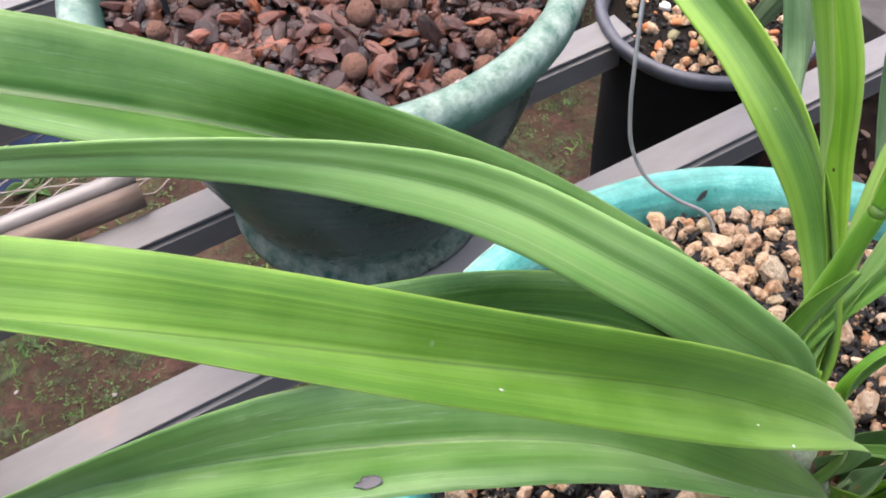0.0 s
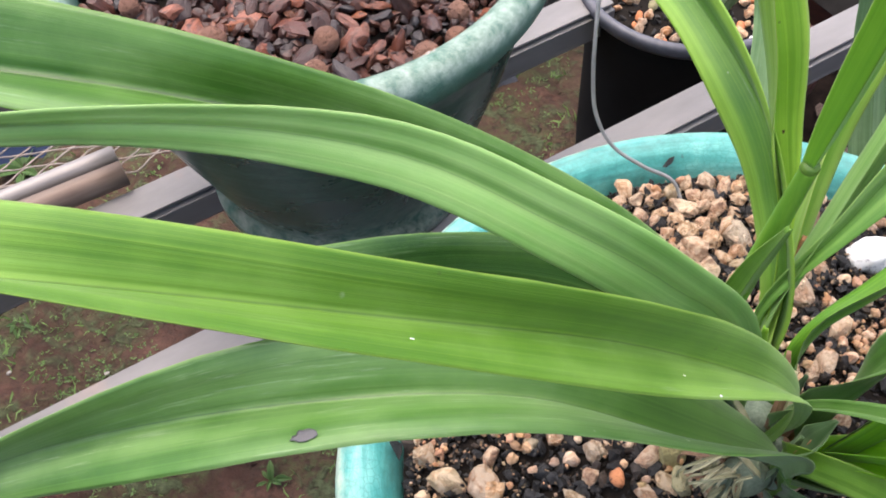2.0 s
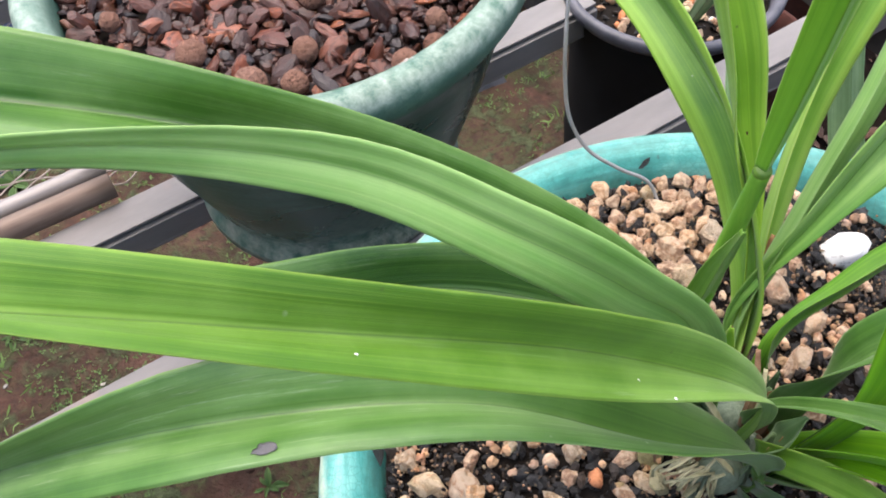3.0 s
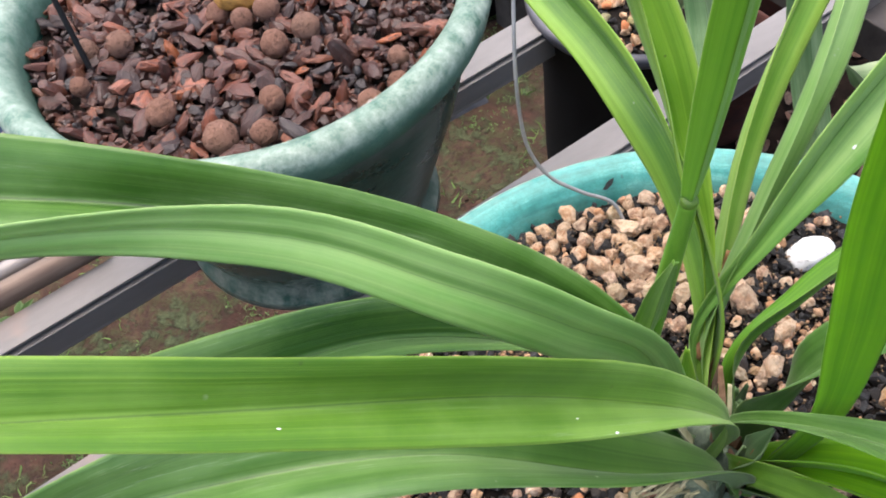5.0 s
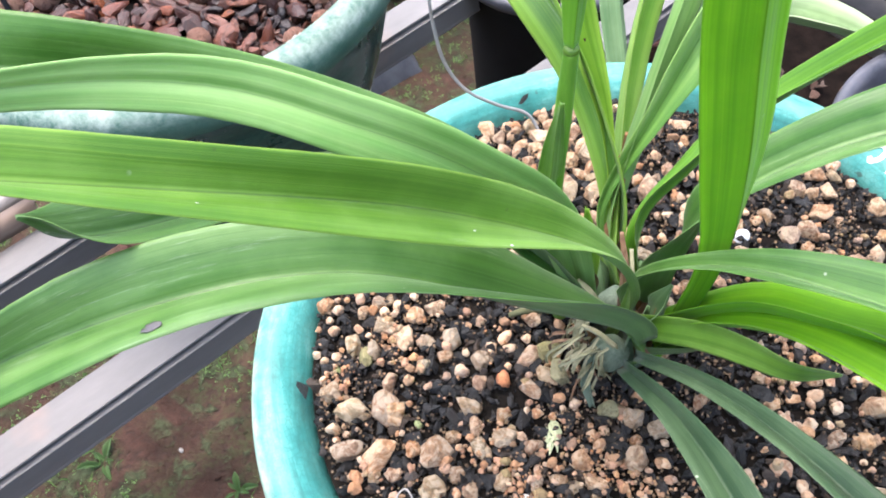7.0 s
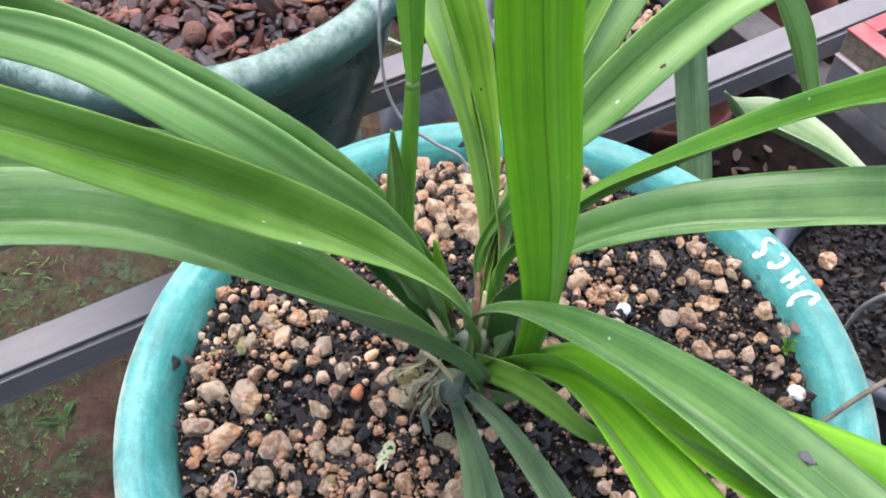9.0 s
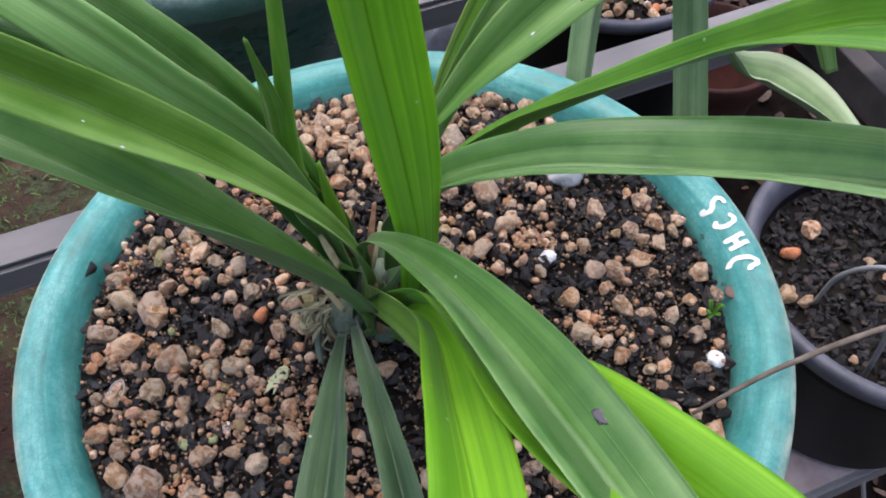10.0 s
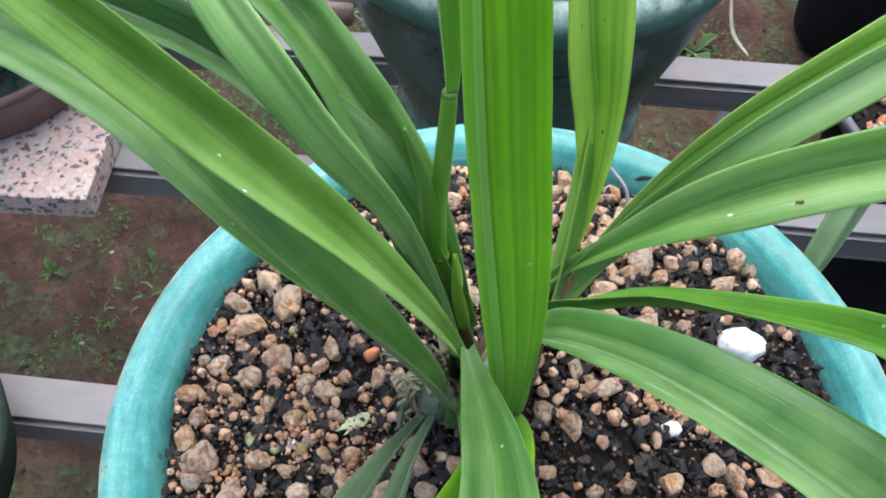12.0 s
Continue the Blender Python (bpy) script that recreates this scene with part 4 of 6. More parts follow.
def build_potting_mix():
    rng = random.Random(5)
    mix = thing("potting_mix", "loose tan pumice pebbles and black charcoal in the turquoise pot", "potting mix", POT, data=bed_mesh("potting_mix", 0.1488, lambda x, y: bed_height(x, y) - 0.004, SOIL))
    taken = []

    def lay(x, y, r, data):
        taken.append((x, y, r))
        m = Matrix.LocRotScale((x, y, bed_height(x, y) - 0.003 + r * 0.6), tilt(rng, 0.4), (r * rng.uniform(1.1, 1.35), r * rng.uniform(1.0, 1.2), r * rng.uniform(1.0, 1.2)))
        part("pebble", data, mix, m=m)

    def sort(x, y):
        """Browner, olive stones lie in front and round the foot of the plant; their darkness also stands in for leaf
        shadow.
        """
        return rng.choice(BROWNS if rng.random() < (0.6 if x < 0.01 and y < 0.07 else 0.15) else STONES)

    for x, y, r, kind in SPECIAL:
        lay(x / 1000 - POT.x, y / 1000 - POT.y, r / 1000, {"white": rng.choice(WHITES), "green": GREENS[0], "moss": MOSSY[0], "flake": FLAKE[0]}[kind])
    for k, (x, y, r) in enumerate(MARKED + MARKED_2 + MARKED_3):
        lay(x / 1000 - POT.x, y / 1000 - POT.y, r / 1000, REDS[0] if k == 0 else sort(x / 1000, y / 1000))
    # a heap of pale pebbles at the back, with hardly any charcoal between them
    for _ in range(4000):
        x, y, r = rng.uniform(-0.104, -0.026), rng.uniform(0.100, 0.165), rng.uniform(0.0038, 0.0056)
        x, y = x - POT.x, y - POT.y
        if math.hypot(x, y) < 0.1455 - r * 0.5 and len(taken) < 270 and all((x - p) ** 2 + (y - s) ** 2 > (0.84 * (r + t)) ** 2 for p, s, t in taken):
            lay(x, y, r, rng.choice(STONES))
    tries = 0
    while len(taken) < 292 and tries < 30000:
        tries += 1
        a, q = rng.uniform(0, 6.283), 0.146 * math.sqrt(rng.random())
        x, y = q * math.cos(a), q * math.sin(a)
        r = rng.choice((0.003, 0.0034, 0.004, 0.0046, 0.0054))
        # the pebbles lie thicker at the back and on one side, the charcoal shows on the other
        thick = 0.5 + 0.5 * noise.noise((x * 14, y * 14, 7)) + (0.35 if x < -0.02 else 0) + (0.4 if y > 0.085 and x < 0.03 else 0) - (0.3 if x > 0.03 and y > 0.0 else 0)
        if rng.random() > thick:
            continue
        if all((x - p) ** 2 + (y - s) ** 2 > (0.86 * (r + t)) ** 2 for p, s, t in taken):
            lay(x, y, r, sort(x + POT.x, y + POT.y))
    stones = [arrays(lump(s, 0.3, (1, 0.85, 0.85), 2, 12, 0.12)) for s in range(320, 334)]
    minor, tries = [], 0
    while len(minor) < 230 and tries < 60000:
        tries += 1
        a, q = rng.uniform(0, 6.283), 0.1465 * math.sqrt(rng.random())
        x, y, r = q * math.cos(a), q * math.sin(a), rng.uniform(0.0015, 0.0036)
        if rng.random() < (0.4 if x < 0.03 else 0.12) + 1.1 * noise.noise((x * 16, y * 16, 4)) and all((x - p) ** 2 + (y - s) ** 2 > (0.85 * (r + t)) ** 2 for p, s, t in taken):
            taken.append((x, y, r))
            minor.append((x, y, bed_height(x, y) - 0.002 + r * 0.6, r * 1.15, tilt(rng, 1.0)))
    tagged(part("pumice_gravel", scatter("pumice_gravel", stones, minor, SMALL_PEBBLE), mix), "small tan pumice pebbles", kind="stuff")
    small = [arrays(lump(s, 0.5, (1, 0.8, 0.75), 2, 7)) for s in range(60, 70)]
    coal = [arrays(chip(s)) for s in range(80, 92)]
    grit, black = [], []
    while len(grit) < 1000:
        a, q = rng.uniform(0, 6.283), 0.147 * math.sqrt(rng.random())
        x, y = q * math.cos(a), q * math.sin(a)
        if rng.random() < 0.4 + 0.9 * noise.noise((x * 20 + 3, y * 20, 1)) + (0.3 if x < 0 else 0):
            r = min(0.0034, 0.0006 + rng.expovariate(1 / 0.0009))
            grit.append((x, y, bed_height(x, y) - 0.0012 + r * 0.6 + rng.uniform(0, 0.0012), r, tilt(rng, 1.0)))
    # heaps of crumbled pumice between the stones
    heaps = [(-0.144, -0.006), (-0.118, 0.012), (-0.072, -0.036), (-0.058, -0.052), (-0.030, -0.040), (-0.012, -0.052), (-0.095, -0.066), (-0.10, 0.055), (0.012, -0.060), (0.030, 0.085), (0.075, 0.05), (-0.02, -0.095), (0.055, 0.01), (-0.06, -0.085)]
    for hx, hy in heaps:
        for _ in range(rng.randint(45, 90)):
            x, y = hx - POT.x + rng.gauss(0, 0.006), hy - POT.y + rng.gauss(0, 0.006)
            if math.hypot(x, y) < 0.146:
                grit.append((x, y, bed_height(x, y) + rng.uniform(-0.0005, 0.0025), min(0.0026, 0.0006 + rng.expovariate(1 / 0.0006)), tilt(rng, 1.0)))
    for _ in range(9000):
        a, q = rng.uniform(0, 6.283), 0.1478 * math.sqrt(rng.random())
        x, y = q * math.cos(a), q * math.sin(a)
        r = min(0.0058, 0.0013 + rng.expovariate(1 / 0.0013))
        black.append((x, y, bed_height(x, y) - 0.0036 + r * 0.4 + rng.uniform(0, 0.001), r, tilt(rng, 0.6)))
    fine = []
    while len(fine) < 5500:
        a, q = rng.uniform(0, 6.283), 0.147 * math.sqrt(rng.random())
        x, y = q * math.cos(a), q * math.sin(a)
        if rng.random() < 0.45 + 0.9 * noise.noise((x * 26, y * 26, 6)):
            r = rng.uniform(0.0005, 0.0014)
            fine.append((x, y, bed_height(x, y) - 0.0005 + rng.uniform(0, 0.002), r, tilt(rng, 1.0)))
    tagged(part("fine_grit", scatter("fine_grit", [arrays(chip(s, 0.7)) for s in range(300, 308)], fine, DUST), mix), "brown grit and dust between the charcoal", kind="stuff")
    tagged(part("grit", scatter("grit", small, grit, GRIT), mix), "fine tan pumice grit", kind="stuff")
    tagged(part("charcoal", scatter("charcoal", coal, black, CHARCOAL), mix), "black charcoal pieces", kind="stuff")
    for x, y, z, turn, size in ((-0.157, -0.012, -0.004, (0.5, 0.5, 2.2), 0.010), (-0.066, 0.166, -0.004, (0.9, 0.2, 1.2), 0.007), (0.112, 0.03, -0.006, (0.2, 0.3, 0.4), 0.009)):
        part("charcoal_piece", finish("charcoal_piece", chip(int(size * 3000)), CHARCOAL, False), mix, m=Matrix.LocRotScale((x - POT.x, y - POT.y, z), Euler(turn), (size * 1.1, size * 0.42, size * 0.5)))


build_potting_mix()


# ---- bark mix in the dark green pot ----
def build_bark_mix(at):
    rng = random.Random(11)
    height = lambda x, y: -0.021 - 0.012 * (math.hypot(x, y) / 0.15) ** 2 + 0.004 * noise.noise((x * 30, y * 30, 5))
    bed = thing("bark_mix", "red-brown bark chips with round clay balls in the green pot", "potting mix", at, data=bed_mesh("bark_mix", 0.1525, lambda x, y: height(x, y) - 0.008, SOIL))
    # the round balls lie half sunk between the chips
    balls = [(-0.276, 0.238, 0.0095), (-0.214, 0.243, 0.0095), (-0.200, 0.262, 0.0085), (-0.287, 0.285, 0.0105), (-0.270, 0.302, 0.0115), (-0.300, 0.315, 0.0105), (-0.335, 0.312, 0.0095), (-0.315, 0.305, 0.009),
             (-0.395, 0.279, 0.0105), (-0.345, 0.222, 0.011), (-0.302, 0.208, 0.0125), (-0.275, 0.213, 0.0095), (-0.205, 0.285, 0.0085), (-0.42, 0.275, 0.010), (-0.413, 0.245, 0.008), (-0.365, 0.37, 0.010), (-0.27, 0.38, 0.010)]
    ball_mesh = [finish("clay_ball", lump(s, 0.10, (1, 0.97, 0.94), 3, 0), CLAY_BALL) for s in (30, 31, 32)]
    taken = []
    for x, y, r in balls:
        x, y, r = x - at.x, y - at.y, r * 0.9
        taken.append((x, y, r))
        part("clay_ball", rng.choice(ball_mesh), bed, m=Matrix.LocRotScale((x, y, height(x, y) + r * 0.35), tilt(rng, 2), (r, r, r)))
    chips = [finish("bark_chip", lump(s, 0.45, (1.15, rng.uniform(0.5, 0.8), rng.uniform(0.25, 0.45)), 2, 11, 0.12), BARK, False) for s in range(120, 138)]
    count = 0
    while count < 290:
        a, q = rng.uniform(0, 6.283), 0.147 * math.sqrt(rng.random())
        x, y, r = q * math.cos(a), q * math.sin(a), rng.uniform(0.0062, 0.0122)
        if any((x - p) ** 2 + (y - s) ** 2 < (t * 0.95 + r * 0.25) ** 2 for p, s, t in taken):
            continue
        part("bark_chip", rng.choice(chips), bed, m=Matrix.LocRotScale((x, y, height(x, y) + rng.uniform(-0.003, 0.004)), tilt(rng, 0.5), (r * 1.1, r, r)))
        count += 1
    under = []
    shapes = [arrays(lump(s, 0.45, (1, 0.7, 0.4), 2, 8, 0.1)) for s in range(140, 150)]
    for _ in range(2400):
        a, q = rng.uniform(0, 6.283), 0.150 * math.sqrt(rng.random())
        x, y = q * math.cos(a), q * math.sin(a)
        under.append((x, y, height(x, y) - 0.004 + rng.uniform(-0.002, 0.004), rng.uniform(0.003, 0.008), tilt(rng, 0.7)))
    tagged(part("fine_bark", scatter("fine_bark", shapes, under, BARK_SHADED_BED), bed), "small bark pieces, darkened as shade between the chips", kind="stuff")


build_bark_mix(GPOT)
shoot = thing("old_pseudobulb", "withered orange-yellow pseudobulb in the bark mix", "pseudobulb", (-0.322, 0.318, -0.012), data=finish("old_pseudobulb", lump(47, 0.25, (1.5, 0.8, 0.8), 3, 2, 0.05), ORANGE_BULB))
shoot.scale, shoot.rotation_euler = (0.0095, 0.0095, 0.0095), (0.1, 0.3, 0.5)
stake = thing("plant_stake", "thin dark stake stuck in the bark mix", "stake", data=tube("plant_stake", [(-0.413, 0.262, -0.03), (-0.420, 0.272, 0.0), (-0.432, 0.29, 0.06), (-0.44, 0.30, 0.13)], 0.002, BLACK_PLASTIC, 20))

# ---- the orchid ----
plant = thing("orchid_plant", "strap-leaved orchid, arching green leaves from one base in the pumice", "orchid")


def add_leaf(parent, spine, twist, width, mat, ref=(0, 0, 1), fold=0.2, tip=0.0, droop=0.3, seed=0, label="", name="leaf", root=None, keel=0.56, clasp=0.0):
    if root:
        spine, twist, width = [root, *spine], [twist[0], *twist], [0.004, min(width[0], 0.009), *width[1:]]
    return part(name, blade(name, spine, twist, width, mat, ref, fold, tip, droop, seed=seed, keel=keel, clasp=clasp), parent, label)


long_leaf = add_leaf(plant, [(-0.017, 0.005, 0.064), (-0.036, -0.017, 0.125), (-0.075, -0.046, 0.177), (-0.122, -0.075, 0.223), (-0.171, -0.100, 0.261)],
         [29, 17, 45, 22, -16], [0.0029, 0.0072, 0.0094, 0.008, 0.0084], LEAF_MID, ref=(0.0, 0.0, 1.0), fold=0.2, tip=0.1, droop=0.55, seed=1, root=(-0.022, 0.014, 0.006))
spotted_leaf = add_leaf(plant, [(-0.0165, -0.0060, 0.055), (-0.054, -0.033, 0.123), (-0.098, -0.054, 0.166), (-0.151, -0.073, 0.172), (-0.219, -0.094, 0.143)],
         [-26, -14, 4, 16, 63], [0.0080, 0.0142, 0.0121, 0.0125, 0.0084], LEAF_DARK, ref=(0.0, 0.0, 1.0), fold=0.2, tip=0.08, droop=0.6, seed=2, root=(-0.0135, -0.0030, 0.018), label="dark green strap leaf with a purple spot")
back_leaf = add_leaf(plant, [(-0.035, 0.016, 0.050), (-0.070, 0.020, 0.100), (-0.114, 0.014, 0.148), (-0.170, -0.006, 0.186), (-0.251, -0.021, 0.208)],
         [38, 25, 11, 33, 8], [0.0121, 0.0131, 0.0103, 0.012, 0.0152], LEAF_DARK, ref=(0.0, 0.0, 1.0), fold=0.2, tip=0.12, droop=0.5, seed=3, root=(-0.034, 0.024, 0.006))
add_leaf(plant, [(-0.046, 0.004, 0.100), (-0.069, -0.013, 0.148), (-0.101, -0.019, 0.1775), (-0.142, -0.019, 0.1925), (-0.201, -0.029, 0.1975), (-0.280, -0.050, 0.195)],
         [-60, -100, -135, -125, -95, -95], [0.0130, 0.0098, 0.0086, 0.0080, 0.0060, 0.0036], LEAF_PALE, ref=(0.0, 0.0, 1.0), fold=0.2, tip=0.09, droop=0.3, seed=4, root=(-0.03, 0.018, 0.006), keel=-0.5)
add_leaf(plant, [(-0.038, 0.017, 0.049), (-0.073, 0.011, 0.108), (-0.119, -0.016, 0.150), (-0.157, -0.054, 0.181), (-0.169, -0.065, 0.197)],
         [-13, -13, 8, 9, -34], [0.0154, 0.0151, 0.0098, 0.0099, 0.0117], LEAF_SHADED, ref=(0.0, 0.0, 1.0), fold=0.2, tip=0, droop=0, seed=5, root=(-0.03, 0.016, 0.006))
add_leaf(plant, [(-0.022, 0.056, 0.050), (-0.033, 0.074, 0.085), (-0.047, 0.093, 0.108), (-0.067, 0.121, 0.122), (-0.092, 0.154, 0.128)],
         [37, 43, 38, 8, -6], [0.007, 0.0088, 0.0115, 0.0100, 0.0098], LEAF_FAN, ref=(0.0, -1.0, 0.3), fold=0.2, tip=0.1, droop=0.2, seed=6, root=(-0.022, 0.046, 0.004))
yellow_leaf = add_leaf(plant, [(-0.022, 0.054, 0.039), (-0.027, 0.073, 0.079), (-0.037, 0.084, 0.113), (-0.045, 0.086, 0.147), (-0.057, 0.092, 0.180)],
         [-30, -31, -51, -64, -73], [0.002, 0.0031, 0.0082, 0.0119, 0.0121], LEAF_YELLOW, ref=(0.0, -1.0, 0.3), fold=0.2, tip=0.08, droop=0.2, seed=7, root=(-0.02, 0.044, 0.004), label="yellow-green strap leaf with small brown spots")
add_leaf(plant, [(-0.022, 0.053, 0.033), (-0.0125, 0.110, 0.096), (0.0105, 0.164, 0.141), (0.036, 0.228, 0.1735), (0.071, 0.290, 0.203)],
         [-73, -49, -22, -18, -17], [0.0060, 0.0080, 0.0080, 0.0088, 0.0092], LEAF_LIME, ref=(0.0, -1.0, 0.3), fold=0.2, tip=0.06, droop=0.2, seed=8, clasp=45, root=(-0.02, 0.042, 0.004))
add_leaf(plant, [(-0.022, 0.056, 0.042), (-0.0085, 0.080, 0.088), (0.003, 0.102, 0.117), (0.0125, 0.128, 0.134), (0.025, 0.172, 0.148)],
         [-60, -55, -52, -41, -38], [0.0050, 0.0080, 0.0090, 0.0096, 0.0098], LEAF_PALE, ref=(0.0, -1.0, 0.3), fold=0.2, tip=0.1, droop=0.3, seed=9, clasp=15, root=(-0.018, 0.04, 0.004))
broad_leaf = add_leaf(plant, [(-0.028, 0.054, 0.043), (-0.008, 0.070, 0.086), (0.016, 0.094, 0.117), (0.046, 0.127, 0.140), (0.080, 0.161, 0.154)],
         [-37, -38, -54, -50, -45], [0.002, 0.0045, 0.0111, 0.0121, 0.0139], LEAF_BROAD, ref=(0.0, 0.0, 1.0), fold=0.2, tip=0.1, droop=0.4, seed=10, clasp=15, root=(-0.016, 0.038, 0.004))
add_leaf(plant, [(0.002, 0.010, 0.024), (0.009, 0.004, 0.083), (0.007, 0.002, 0.139), (0.001, 0.001, 0.195), (-0.003, -0.000, 0.251)],
         [-29, -33, -25, -22, -16], [0.0054, 0.0072, 0.0112, 0.0119, 0.0107], LEAF_BRIGHT, ref=(0.0, 1.0, 0.3), fold=0.15, tip=0.07, droop=0.1, seed=11, root=(0.0, 0.012, -0.002), label="bright young upright leaf")
add_leaf(plant, [(-0.0145, 0.0375, 0.058), (0.0018, 0.0495, 0.079), (0.027, 0.061, 0.102), (0.079, 0.060, 0.151), (0.115, 0.034, 0.197), (0.155, 0.030, 0.205)],
         [62, 48, 24, -14, -33, -25], [0.0040, 0.0054, 0.0060, 0.0068, 0.0096, 0.0101], LEAF_FRESH, ref=(0.0, 0.0, 1.0), fold=0.2, tip=0.05, droop=0.2, seed=12, clasp=60, root=(-0.010, 0.028, 0.006), label="bright young strap leaf")
add_leaf(plant, [(-0.005, 0.020, 0.039), (0.003, 0.016, 0.096), (0.039, 0.023, 0.124), (0.088, 0.028, 0.142), (0.139, 0.019, 0.166)],
         [5, 9, 0, 7, -3], [0.0117, 0.0085, 0.0107, 0.0145, 0.0122], LEAF_DARK, ref=(0.0, 0.0, 1.0), fold=0.2, tip=0.12, droop=0.5, seed=13, clasp=45, root=(-0.006, 0.022, 0.006))
front_leaf = add_leaf(plant, [(-0.019, 0.010, 0.058), (0.005, -0.009, 0.101), (0.041, -0.031, 0.123), (0.077, -0.062, 0.143), (0.115, -0.094, 0.153)],
         [-12, -12, 9, 7, 12], [0.0023, 0.0038, 0.0099, 0.0122, 0.011], LEAF_DARK, ref=(0.0, 0.0, 1.0), fold=0.2, tip=0.09, droop=0.5, seed=14, root=(-0.014, 0.016, 0.006), label="dark green strap leaf with a purple spot")
add_leaf(plant, [(0.001, 0.002, 0.041), (0.026, -0.023, 0.085), (0.049, -0.058, 0.117), (0.072, -0.099, 0.141), (0.093, -0.147, 0.158)],
         [10, 9, 12, -2, -1], [0.004, 0.0057, 0.01, 0.0119, 0.0164], LEAF_BRIGHT, ref=(0.0, 0.0, 1.0), fold=0.2, tip=0.05, droop=0.5, seed=15, root=(-0.004, 0.006, 0.006), label="bright young strap leaf")
add_leaf(plant, [(-0.002, 0.009, 0.034), (0.021, -0.008, 0.078), (0.045, -0.032, 0.105), (0.078, -0.059, 0.132), (0.124, -0.086, 0.155)],
         [21, 17, 28, 2, 2], [0.0176, 0.0095, 0.011, 0.0158, 0.017], LEAF_BRIGHT, ref=(0.0, 0.0, 1.0), fold=0.2, tip=0.08, droop=0.5, seed=16, root=(-0.006, 0.008, 0.006), label="bright young strap leaf")
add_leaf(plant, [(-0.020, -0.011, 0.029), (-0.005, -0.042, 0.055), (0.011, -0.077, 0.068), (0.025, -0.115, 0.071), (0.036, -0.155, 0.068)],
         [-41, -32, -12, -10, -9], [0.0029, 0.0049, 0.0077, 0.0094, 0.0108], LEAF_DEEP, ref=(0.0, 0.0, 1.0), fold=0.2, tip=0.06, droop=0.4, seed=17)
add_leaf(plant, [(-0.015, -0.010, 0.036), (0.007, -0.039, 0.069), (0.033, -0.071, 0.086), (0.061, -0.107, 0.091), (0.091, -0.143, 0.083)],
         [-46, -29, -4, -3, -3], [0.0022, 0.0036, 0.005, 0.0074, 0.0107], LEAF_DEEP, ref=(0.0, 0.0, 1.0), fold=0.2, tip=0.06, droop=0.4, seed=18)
add_leaf(plant, [(-0.012, 0.004, 0.034), (0.007, -0.008, 0.049), (0.023, -0.020, 0.060), (0.037, -0.027, 0.062), (0.056, -0.023, 0.051)],
         [74, 80, 77, 61, 50], [0.008, 0.009, 0.009, 0.007, 0.001], LEAF_MID, ref=(0.0, 0.0, 1.0), fold=0.2, tip=0, droop=0, seed=19)
add_leaf(plant, [(-0.042, 0.026, 0.051), (-0.050, 0.017, 0.088), (-0.048, 0.013, 0.126), (-0.045, 0.005, 0.161)],
         [-1, -2, -4, 24], [0.0063, 0.0048, 0.0038, 0.002], LEAF_MID, ref=(0.0, 1.0, 0.3), fold=0.2, tip=0, droop=0, seed=20, label="thin green bract", name="bract")


